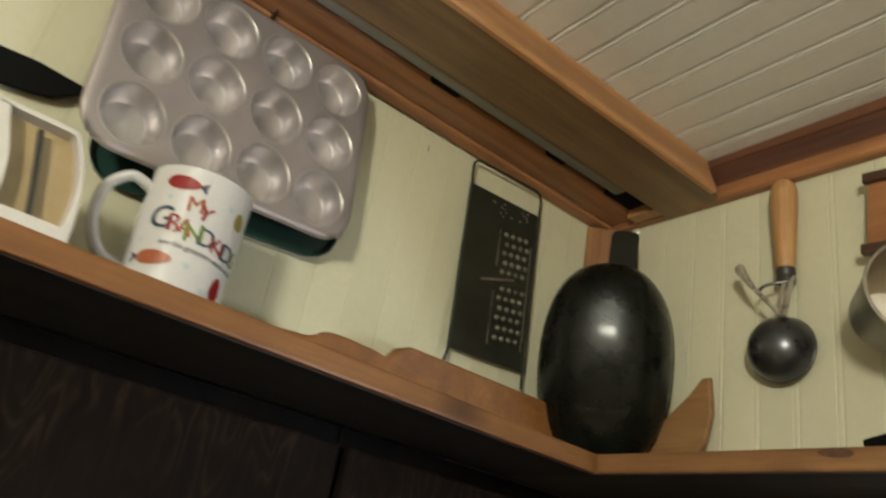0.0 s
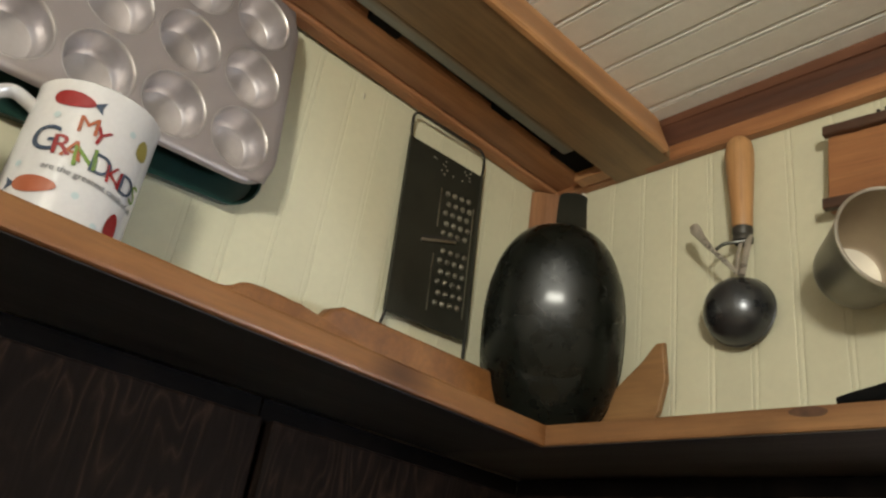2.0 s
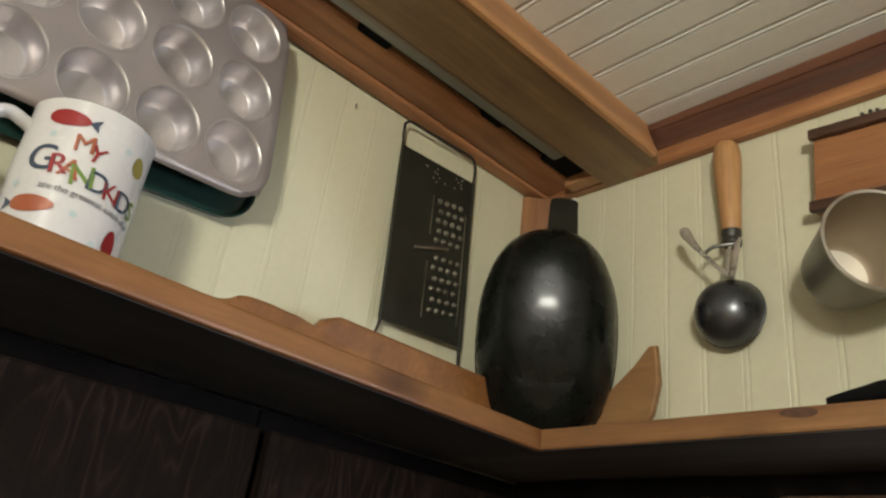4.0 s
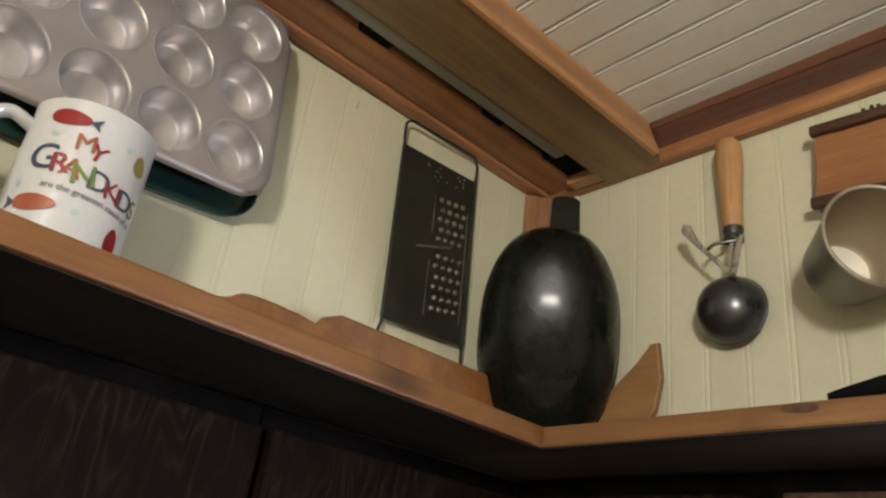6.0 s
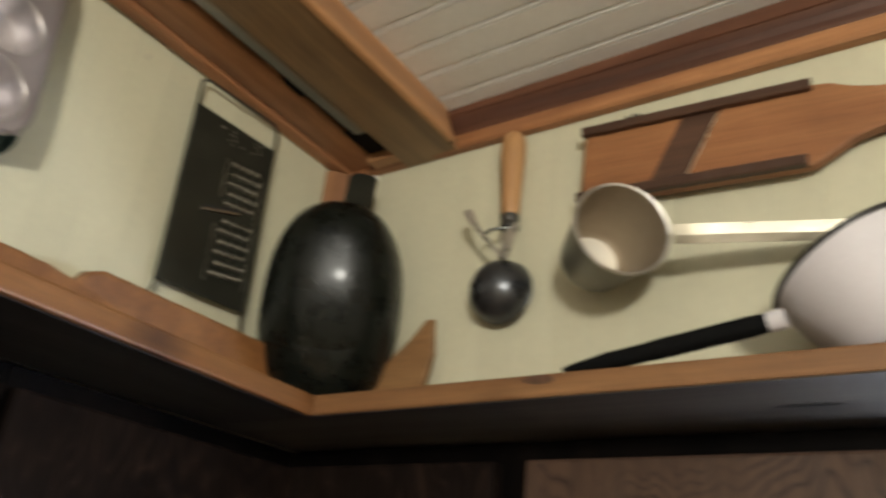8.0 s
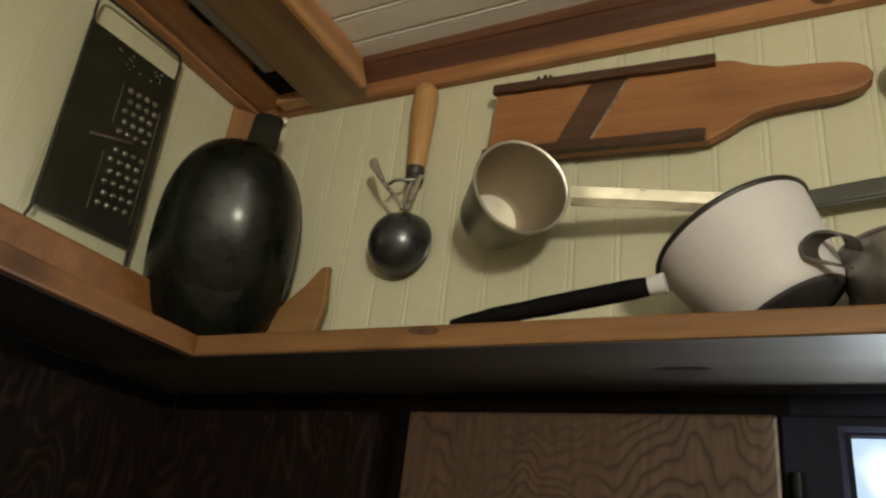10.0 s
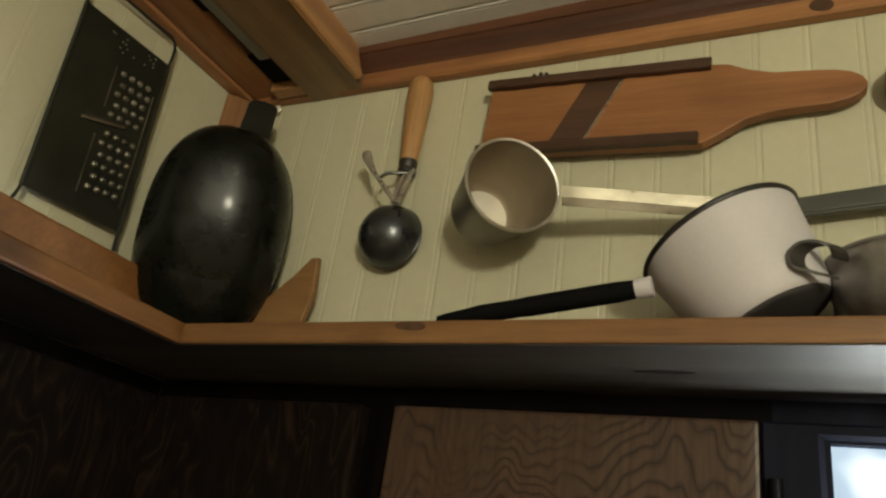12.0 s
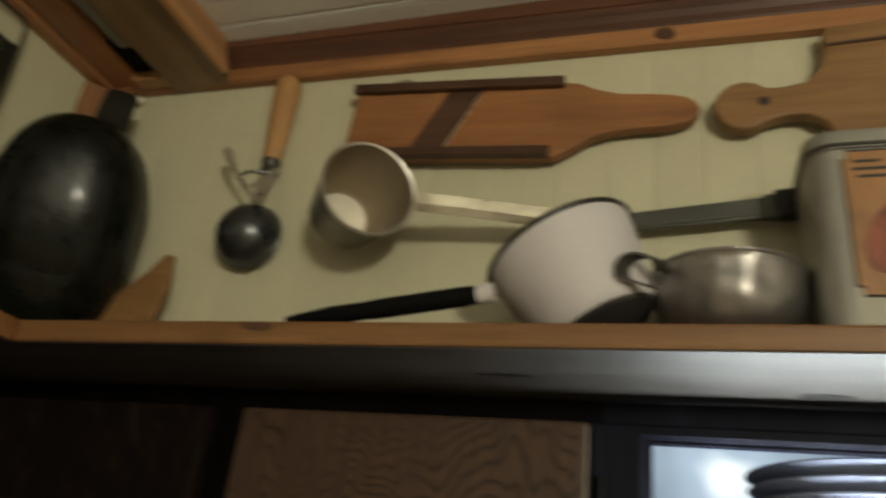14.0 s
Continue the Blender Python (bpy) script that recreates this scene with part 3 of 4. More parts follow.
cabinet("glass_cabinet", "dark wall cabinet with glass door holding plates", pose(0.614, 0.020, UNDER - 0.0052), 0.46, [(-0.0075, 0.45)], HAZED_DARK, HAZED_DARK, True)
cabinet("wall_cabinet", "oak wall cabinet with a plain plywood door", pose(1.074, 0.020, UNDER - 0.0052), 0.50, [(0.01, 0.49)], OAK, SHADED_Z)
# Corner and west doors get their shade from the material.
cabinet("corner_cabinet", "corner wall cabinet, wood panel coloured nearly black for shade", pose(-0.030, 0.020, UNDER - 0.0052), 0.292, [(0.022, 0.288)], SHADED_PLY, SHADED_Z)
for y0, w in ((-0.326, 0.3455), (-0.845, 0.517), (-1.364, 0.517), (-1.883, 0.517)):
    cabinet("wall_cabinet", "stained wall cabinet, wooden door coloured nearly black for shade", pose(-0.030, y0, UNDER - 0.0052, 0, 0, 90), w, [(0.004, w - 0.004)], SHADED_PLY, SHADED_Z)

hg = box((0.6085, 0.0000, 2.0030), (0.6215, 0.0012, 2.0330), 0.0004)
tube([(0.6150, -0.0040, 2.0040), (0.6150, -0.0040, 2.0320)], 0.0034, 12, bm=hg)
part("hinge", hg, MATT_BLACK, bpy.data.objects["glass_cabinet"], "dark steel hinge").matrix_parent_inverse = bpy.data.objects["glass_cabinet"].matrix_world.inverted()


def knot(parent, m, w, h, mat=None):
    k = prism(smooth_outline([(-w, 0), (-0.5 * w, -0.8 * h), (0.6 * w, -h), (w, -0.1 * h), (0.4 * w, 0.9 * h), (-0.6 * w, 0.8 * h)], 4), 0.0003)
    ob = part("knot", k, mat or KNOT, parent, "dark knot in the wood")
    ob.matrix_basis = m


knot(sh_r, pose(0.360, LY, 2.1125), 0.014, 0.0040)
knot(sh_r, pose(0.545, 0.0 - 0.045, UNDER - 0.0030, 90), 0.022, 0.0045, BLACK)
knot(sh_r, pose(0.775, 0.0 - 0.010, UNDER - 0.0030, 90), 0.018, 0.0070, BLACK)
knot(tr, pose(0.668, -0.0125, 2.4590), 0.010, 0.0075)
# Black strip laid in the gap in place of its shade.
part("gap_shade", box((0.0020, -1.9, CEIL - 0.0080), (0.0880, -0.0285, CEIL - 0.0036), 0.001), MATT_BLACK, beam, "black strip giving the gap its shade")
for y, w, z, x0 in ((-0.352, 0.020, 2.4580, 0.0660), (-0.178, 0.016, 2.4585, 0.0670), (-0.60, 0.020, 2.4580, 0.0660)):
    part("bracket", box((x0, y - w, z), (0.0875, y + w, CEIL - 0.0082), 0.003), MATT_BLACK, beam, "small black bracket")

# plates in the glass cabinet
GLASS_SHELF_Z = 1.997
part("shelf_board", box((0.633, 0.05, GLASS_SHELF_Z - 0.012), (1.055, 0.31, GLASS_SHELF_Z), 0.001), HAZED_DARK, bpy.data.objects["glass_cabinet"], "dark inner shelf")


def plate(z, r):
    p = lathe([(0, 0), (0.55 * r, 0), (0.60 * r, 0.004), (0.97 * r, 0.0145), (r, 0.0165), (0.985 * r, 0.0180), (0.60 * r, 0.008), (0, 0.006)], 48)
    ob = part("dinner_plate", p, PLATE, None, "", True)
    ob.location = (0.830, 0.125, z)
    return tagged(ob, "grey-blue stoneware plate in a stack", "plate", "stack of plates")


for k, r in enumerate((0.098, 0.100, 0.102, 0.104, 0.106)):
    plate(GLASS_SHELF_Z + 0.0005 + 0.0118 * k, r)


# ---- things on the left shelf ----
def muffin_pan():
    """Twelve cups, four across y and three up; the face is x = 0 and the cups go back to -x. Local (u across, v up)."""
    t = thing("muffin_pan", "dull aluminium twelve-cup muffin pan hung on the wall", "muffin pan")
    W, Hh, P, R, D = 0.2640, 0.1955, 0.0612, 0.0268, 0.0255
    bm = bmesh.new()
    N = 24
    turn = [(math.cos(2 * math.pi * k / N), math.sin(2 * math.pi * k / N)) for k in range(N)]
    cup = bmesh.new()
    rings = [[cup.verts.new((x, r * c, r * s)) for c, s in turn] for r, x in ((R + 0.0016, 0.0002), (R + 0.0004, 0.0003), (R - 0.0006, -0.0007), (R - 0.0015, -0.003), (R * 0.86, -D * 0.72), (R * 0.81, -D * 0.90), (R * 0.74, -D * 0.985), (R * 0.62, -D))]
    cen = cup.verts.new((-D - 0.0003, 0, 0))
    for a, b in zip(rings, rings[1:]):
        for k in range(N):
            l = (k + 1) % N
            cup.faces.new((a[k], a[l], b[l], b[k]))
    for k in range(N):
        cup.faces.new((rings[-1][k], rings[-1][(k + 1) % N], cen))
    first = part("cup", cup, CUPS, t, "", True)
    # face sheet: for each cell a square with a round hole
    for i in range(4):
        for j in range(3):
            cu, cv = (i - 1.5) * P, (j - 1) * P
            sq = [bm.verts.new((0, cu + P / 2 * c / max(abs(c), abs(s)), cv + P / 2 * s / max(abs(c), abs(s)))) for c, s in turn]
            ci = [bm.verts.new((0, cu + (R + 0.0012) * c, cv + (R + 0.0012) * s)) for c, s in turn]
            for k in range(N):
                l = (k + 1) % N
                bm.faces.new((sq[k], sq[l], ci[l], ci[k]))
            ob = first if i + j == 0 else new("cup", first.data)
            ob.parent, ob.location = t, (0, cu, cv)
    bmesh.ops.remove_doubles(bm, verts=bm.verts, dist=0.0004)
    # border with rounded corners and a rolled rim
    def rr(w, h, r, n=8):
        out = []
        for cx, cy, a0 in ((w - r, h - r, 0), (r - w, h - r, 90), (r - w, r - h, 180), (w - r, r - h, 270)):
            out += [(cx + r * math.cos(radians(a0 + 90 * k / n)), cy + r * math.sin(radians(a0 + 90 * k / n))) for k in range(n + 1)]
        return out
    rim = []
    for w, h, r, x in ((2 * P - 0.0002, 1.5 * P - 0.0002, 0.0005, 0), (W / 2 - 0.003, Hh / 2 - 0.003, 0.032, 0), (W / 2 - 0.001, Hh / 2 - 0.001, 0.034, -0.0015), (W / 2, Hh / 2, 0.035, -0.0045), (W / 2 - 0.001, Hh / 2 - 0.001, 0.034, -0.0065)):
        rim.append([bm.verts.new((x, u, v)) for u, v in rr(w, h, r)])
    n = len(rim[0])
    for a, b in zip(rim, rim[1:]):
        for k in range(n):
            bm.faces.new((a[k], a[(k + 1) % n], b[(k + 1) % n], b[k]))
    part("pan_sheet", bm, TINNED, t, "", True)
    return t


mp = muffin_pan()
mp.matrix_world = pose(0.0465, -0.5435, 2.3378, 0, 0, 4.0) @ pose(0, 0, 0, 0, -3.0, 0) @ pose(0, 0, 0, 4.0, 0, 0) @ Matrix.Diagonal((1, 1, 1.045, 1))

tray = thing("baking_tray", "dark green enamelled tray hung behind the muffin pan", "tray")
def round_rect(w, h, r, n=6):
    out = []
    for cx, cy, a0 in ((w - r, h - r, 0), (r - w, h - r, 90), (r - w, r - h, 180), (w - r, r - h, 270)):
        out += [(cx + r * math.cos(radians(a0 + 90 * k / n)), cy + r * math.sin(radians(a0 + 90 * k / n))) for k in range(n + 1)]
    return out


tray_rings = [[(x, u, v) for u, v in round_rect(0.119 + o, 0.098 + o, 0.03 + o)] for x, o in ((0.0, 0.0), (0.010, 0.002), (0.012, 0.003), (0.011, 0.001), (0.002, -0.002))]
part("tray_rim", loft(tray_rings, False, False), TEAL, tray, "dark green raised rim", True)
part("tray_sheet", loft([[(0.0024, y, z) for x, y, z in tray_rings[4]], [(0.0010, y, z) for x, y, z in tray_rings[4]]]), TEAL, tray)
tray.matrix_world = pose(0.0015, -0.531, 2.327, 4.0, 0, 0)

black_bar = thing("griddle_paddle", "flat black iron bar hung on the green wall", "bar")
bb = prism([(-0.12, -0.015), (0.030, -0.016), (0.048, -0.014), (0.072, 0.001), (0.071, 0.004), (0.030, 0.013), (0.0, 0.015), (-0.12, 0.016)], 0.006, 0.001)
part("bar", bb, MATT_BLACK, black_bar)
black_bar.matrix_world = pose(0.008, -0.735, 2.278, 0, 0, 90) @ pose(0, 0, 0, 0, -8, 0)

keeper = thing("cream_box", "cream painted wooden box with curved open brown inside", "box")
frame_out = smooth_outline([(-0.055, 0.002), (-0.052, 0.0), (0.0, 0.0), (0.046, 0.0), (0.0505, 0.004), (0.0560, 0.030), (0.0585, 0.056), (0.0565, 0.082), (0.0530, 0.094), (0.0470, 0.098), (0.0, 0.098), (-0.052, 0.098), (-0.055, 0.096), (-0.055, 0.050)], 3)
frame_in = smooth_outline([(-0.006, 0.0140), (0.000, 0.0125), (0.018, 0.0125), (0.038, 0.0125), (0.0445, 0.0145), (0.0505, 0.034), (0.0540, 0.056), (0.0520, 0.080), (0.0488, 0.0905), (0.0440, 0.0930), (0.018, 0.0930), (0.002, 0.0930), (-0.0035, 0.0905), (-0.0005, 0.050)], 3)
# the whole box is out of square: its uprights lean
frame_out, frame_in = ([(0.8 * (x - 0.28 * z), 0.8 * z) for x, z in line] for line in (frame_out, frame_in))
part("back_panel", prism(frame_out, 0.026), BROWN, keeper, "tan-brown panel")
part("frame", loft([[(x, -0.0261, z) for x, z in frame_out], [(x, -0.0385, z) for x, z in frame_out], [(x * 0.98, -0.0400, 0.039 + (z - 0.039) * 0.98) for x, z in frame_out], [(x, -0.0400, z) for x, z in frame_in], [(x, -0.0375, z) for x, z in frame_in], [(0.012 + (x - 0.012) * 0.96, -0.0261, z) for x, z in frame_in]], False, False), CREAM, keeper, "cream painted frame", True)
slat = prism([(0.8 * (x - 0.28 * z), 0.8 * z) for x, z in ((0.0180, 0.0145), (0.0215, 0.0145), (0.0235, 0.0500), (0.0245, 0.0875), (0.0205, 0.0875), (0.0198, 0.0500))], 0.0090)
bmesh.ops.translate(slat, verts=slat.verts, vec=(0, -0.0262, 0))
part("divider", slat, INK, keeper, "dark divider")
keeper.matrix_world = pose(0.0950, -0.6840, SHELF, 0, 0, 90)


# mug with coloured lettering
def mug():
    t = thing("coffee_mug", "white ceramic mug with colourful letters and fish", "mug", pose(0.068, -0.558, SHELF))
    R, Hm = 0.041, 0.108
    prof = [(0, 0.004), (0.030, 0.004), (0.031, 0.0), (0.034, 0.0), (0.040, 0.003), (R - 0.0005, 0.010), (R, 0.02), (R, Hm - 0.004), (R + 0.0004, Hm - 0.0015), (R - 0.0016, Hm), (R - 0.0036, Hm - 0.0015), (R - 0.004, 0.02), (0.034, 0.009), (0, 0.008)]
    part("body", lathe(prof, 64), CERAMIC, t, "", True)
    hp = rounded([(0, -R + 0.0035, 0.088), (0, -R - 0.002, 0.091), (0, -R - 0.016, 0.093), (0, -R - 0.030, 0.076), (0, -R - 0.030, 0.048), (0, -R - 0.018, 0.026), (0, -R - 0.003, 0.021), (0, -R + 0.0035, 0.020)], 6)
    hd = tube(hp, 0.0062, 12, 0.72, (1, 0, 0))
    part("handle", hd, CERAMIC, t, "white loop handle", True)

    def wrap(name, verts, faces, angle, z, mat, tilt=0.0, label="", lift=0.0007):
        bm = bmesh.new()
        ca, sa = math.cos(radians(tilt)), math.sin(radians(tilt))
        vs = []
        for x, y, out in verts:
            x, y = x * ca - y * sa, x * sa + y * ca
            a = radians(angle) + x / R
            vs.append(bm.verts.new(((R + lift + out) * math.cos(a), (R + lift + out) * math.sin(a), z + y)))
        for f in faces:
            try:
                bm.faces.new([vs[i] for i in f])
            except ValueError:
                pass
        part(name, bm, mat, t, label)

    C = dict(grey=plain("glaze_grey", (0.17, 0.165, 0.17), 0.3), red=plain("glaze_red", (0.22, 0.020, 0.02), 0.25), orange=plain("glaze_orange", (0.29, 0.085, 0.040), 0.25), blue=plain("glaze_blue", (0.045, 0.06, 0.09), 0.25), green=plain("glaze_green", (0.13, 0.20, 0.04), 0.25), wine=plain("glaze_wine", (0.20, 0.012, 0.015), 0.25), olive=plain("glaze_olive", (0.24, 0.20, 0.05), 0.25), pale=plain("glaze_pale", (0.40, 0.47, 0.48), 0.25))
    for ch, col, ang, z, size, tilt in (("M", "orange", -16, 0.0745, 0.0180, 4), ("Y", "red", -4, 0.0700, 0.0180, -10), ("G", "blue", -46, 0.0590, 0.0265, 4), ("R", "red", -31, 0.0560, 0.0205, 6), ("A", "orange", -20, 0.0545, 0.0195, -6), ("N", "green", -9, 0.0520, 0.0215, 8), ("D", "blue", 5, 0.0515, 0.0205, 0), ("K", "red", 18, 0.0495, 0.0175, 10), ("I", "wine", 26, 0.0485, 0.0175, 0), ("D", "blue", 36, 0.0485, 0.0200, 0), ("S", "green", 50, 0.0480, 0.0190, 0)):
        wrap("letter", *lettering(ch, size), ang, z, C[col], tilt, "coloured letter " + ch)
    wrap("letter", *lettering("are the greatest catch of all", 0.0062), 8, 0.0385, C["grey"], -3, "small dark line of words")
    cols = [-0.0135 + 0.027 * k / 16 for k in range(17)]
    fish = [(x, q * (0.0003 + 0.0056 * math.sqrt(max(0.0, 1 - (x / 0.0136) ** 2)) * (1 - 16 * x)), 0) for x in cols for q in (-1, 1)]
    strip = [(2 * k, 2 * k + 2, 2 * k + 3, 2 * k + 1) for k in range(16)]
    tail = [(0.012, 0, 0), (0.0195, 0.0050, 0), (0.0180, 0, 0), (0.0195, -0.0050, 0)]
    flip = [(-x, y, z) for x, y, z in tail]
    wrap("fish", fish, strip, -36, 0.0915, C["red"], -3, "red painted fish")
    wrap("fish_tail", tail, [(0, 1, 2, 3)], -36, 0.0915, C["blue"], -3)
    wrap("fish", fish, strip, -40, 0.0265, C["orange"], 4, "orange painted fish")
    wrap("fish_tail", flip, [(0, 1, 2, 3)], -40, 0.0265, C["blue"], 4)
    wrap("fish", [(y * 0.95, x * 0.72, z) for x, y, z in fish], strip, 36, 0.0185, C["wine"], 0, "dark red painted fish")
    wrap("fish", [(y * 1.0, x * 0.55, z) for x, y, z in fish], strip, 40, 0.079, C["olive"], 10, "olive painted fish")
    dot = [(0.0024 * math.cos(a), 0.0024 * math.sin(a), 0) for a in (2 * math.pi * k / 10 for k in range(10))]
    for ang, z in ((-45, 0.078), (-5, 0.026), (22, 0.084), (18, 0.012), (-62, 0.040)):
        wrap("bubble", dot, [tuple(range(10))], ang, z, C["pale"], 0, "pale blue dot")
    return t


mug()


# flat grater in a wire frame
def grater():
    t = thing("flat_grater", "blackened tin flat grater hung in a wire frame", "grater")
    W, Hh = 0.112, 0.205
    part("plate", box((-W / 2, -0.0018, -Hh / 2), (W / 2, 0, Hh / 2), 0.0006), GRATER, t)
    for x in (-W / 2, W / 2):
        part("edge_roll", tube([(x, -0.001, -Hh / 2), (x, -0.001, Hh / 2)], 0.0022), GRATER, t, "", True)
    hw, zt, r = W / 2 + 0.001, Hh / 2 + 0.034, 0.011
    arc_l = [(-hw + r - r * math.cos(a), -0.001, zt - r + r * math.sin(a)) for a in (radians(15 * k) for k in range(7))]
    arc_r = [(-x, y, z) for x, y, z in reversed(arc_l)]
    part("wire_frame", tube([(-hw + 0.002, -0.001, Hh / 2 - 0.004), (-hw, -0.001, Hh / 2 + 0.010), *arc_l, *arc_r, (hw, -0.001, Hh / 2 + 0.010), (hw - 0.002, -0.001, Hh / 2 - 0.004)], 0.0016, 8), WIRE, t, "bent black wire", True)
    for x, dx in ((-W / 2 + 0.001, -0.006), (W / 2 - 0.001, 0.001)):
        part("wire_foot", tube([(x, -0.001, -Hh / 2 + 0.003), (x + 0.3 * dx, -0.001, -Hh / 2 - 0.006), (x + dx, -0.001, -Hh / 2 - 0.020)], 0.0017, 8), WIRE, t, "bent black wire", True)
    # raised cutting teeth in two fields, a slicing slot between
    for z0, rows in ((0.008, 5), (-0.074, 6)):
        for r in range(rows):
            for c in range(4):
                bm = lathe([(0.0036, 0), (0.0031, 0.0014), (0.0013, 0.0025), (0, 0.0015)], 8)
                bmesh.ops.transform(bm, matrix=pose(0.006 + 0.0108 * c + (0.003 if r % 2 else 0), -0.0018, z0 + 0.0122 * r + 0.0012 * c, 90), verts=bm.verts)
                part("tooth", bm, PUNCH, t, "", True)
    part("slicing_slot", prism([(-0.024, -0.0135), (0.025, 0.0010), (0.025, 0.0045), (-0.024, -0.0100)], 0.0045, 0.0006), PUNCH, t, "raised slicing slot")
    part("slot_gap", prism([(-0.022, -0.0092), (0.026, 0.0052), (0.026, 0.0092), (-0.022, -0.0052)], 0.0024), INK, t, "dark open slot")
    for x, z0, z1 in ((-0.0045, -0.085, -0.020), (-0.0045, 0.012, 0.060), (0.0470, -0.080, 0.055)):
        part("seam", box((x, -0.0026, z0), (x + 0.0010, -0.0017, z1)), PUNCH, t)
    for k in range(16):
        bm = lathe([(0.0013, 0), (0.0008, 0.0008), (0, 0.001)], 6)
        bmesh.ops.transform(bm, matrix=pose(random.uniform(-0.045, 0.045), -0.0018, random.uniform(0.076, 0.098), 90), verts=bm.verts)
        part("fine_tooth", bm, PUNCH, t, "", True)
    return t


gr = grater()
gr.matrix_world = pose(0.0105, -0.192, 2.3095, 0, 0, 90) @ pose(0, 0, 0, 0, -2.6, 0)

# boards on the left shelf
bd = thing("bread_board", "red-brown wooden board standing on edge along the shelf", "board")
part("board", prism([(-0.125, 0.0), (0.125, 0.0), (0.135, 0.008), (0.135, 0.050), (0.128, 0.056), (-0.112, 0.056), (-0.125, 0.050), (-0.132, 0.040)], 0.016, 0.003), BOARD_Y, bd)
bd.matrix_world = pose(0.034, -0.205, SHELF, 0, 0, 90) @ pose(0, 0, 0, 8, 0, 0)
pd = thing("wooden_paddle", "dark worn wooden paddle lying along the shelf edge", "paddle")
part("paddle", prism(smooth_outline([(-0.10, 0.0), (0.10, 0.0), (0.105, 0.005), (0.060, 0.014), (0.030, 0.0195), (0.00, 0.0235), (-0.030, 0.0225), (-0.046, 0.014), (-0.075, 0.010), (-0.10, 0.008)], 4), 0.012, 0.003), BOARD_Y, pd)
pd.matrix_world = pose(0.089, -0.400, SHELF, 0, 0, 90)


# black oval pan leaning in the corner, its bottom to the room
def oval_pan():
    t = thing("oval_roasting_pan", "black iron oval pan leaning upright in the corner", "pan")
    n = 56
    def ring(w, top, bottom, y):
        out = []
        for k in range(n):
            a = 2 * math.pi * k / n
            c, s = math.cos(a), math.sin(a)
            e = 0.84 if s > 0 else 0.58
            x = w * math.copysign(abs(c) ** e, c)
            z = math.copysign(abs(s) ** (0.86 if s > 0 else 0.80), s)
            mid, half = (top + bottom) / 2, (top - bottom) / 2
            out.append((x * (1.0 - 0.10 * max(0, -s) ** 2), y, mid + half * z))
        return out
    rings = [ring(0.0728, 0.2365, 0.0005, 0.001), ring(0.0738, 0.2378, -0.0006, -0.001), ring(0.0738, 0.2378, -0.0006, -0.003), ring(0.0726, 0.2362, 0.001, -0.0045)]
    crest = 0.160
    for k in range(1, 25):
        s = math.cos(radians(90 * k / 25.0)) ** 0.68
        y = -0.0045 - 0.0640 * math.sin(radians(90 * k / 25.0)) ** 1.08
        rings.append(ring(0.0724 * s, crest + (0.2363 - crest) * s, crest - (crest - 0.0007) * (0.50 * s + 0.50 * s ** 2.4), y))
    part("shell", loft(rings, False, True), IRON, t, "", True)
    inner = [ring(0.0722, 0.2358, 0.001, 0.0), ring(0.064, 0.223, 0.010, -0.028), ring(0.040, 0.185, 0.045, -0.050)]
    part("inside", loft(inner, False, True), IRON, t, "", True)
    tab = prism(smooth_outline([(-0.0145, 0.205), (0.0145, 0.205), (0.0160, 0.285), (0.0145, 0.304), (0.0, 0.309), (-0.0145, 0.306), (-0.0165, 0.285)], 4), 0.005, 0.0015)
    bmesh.ops.transform(tab, matrix=pose(0.0105, 0.003, 0.205, -24, 0, 0) @ pose(0, 0, -0.205), verts=tab.verts)
    part("handle", tab, GRATER, t, "flat black iron hanging handle")
    return t


op = oval_pan()
op.matrix_world = pose(0.0765, -0.0645, SHELF + 0.001, 0, 0, 40) @ pose(0, 0, 0, 7.5, 0, 0) @ Matrix.Diagonal((1.025, 1.02, 0.965, 1))

wg = thing("wooden_spatula", "brown wooden spatula leaning against the green wall", "spatula")
part("blade", prism([(-0.075, 0.0), (0.025, 0.0), (0.049, 0.030), (0.058, 0.060), (0.056, 0.098), (0.048, 0.098), (0.030, 0.080)], 0.008, 0.0015), MAPLE, wg)
wg.matrix_world = pose(0.138, -0.020, SHELF, 4, 0, 0)


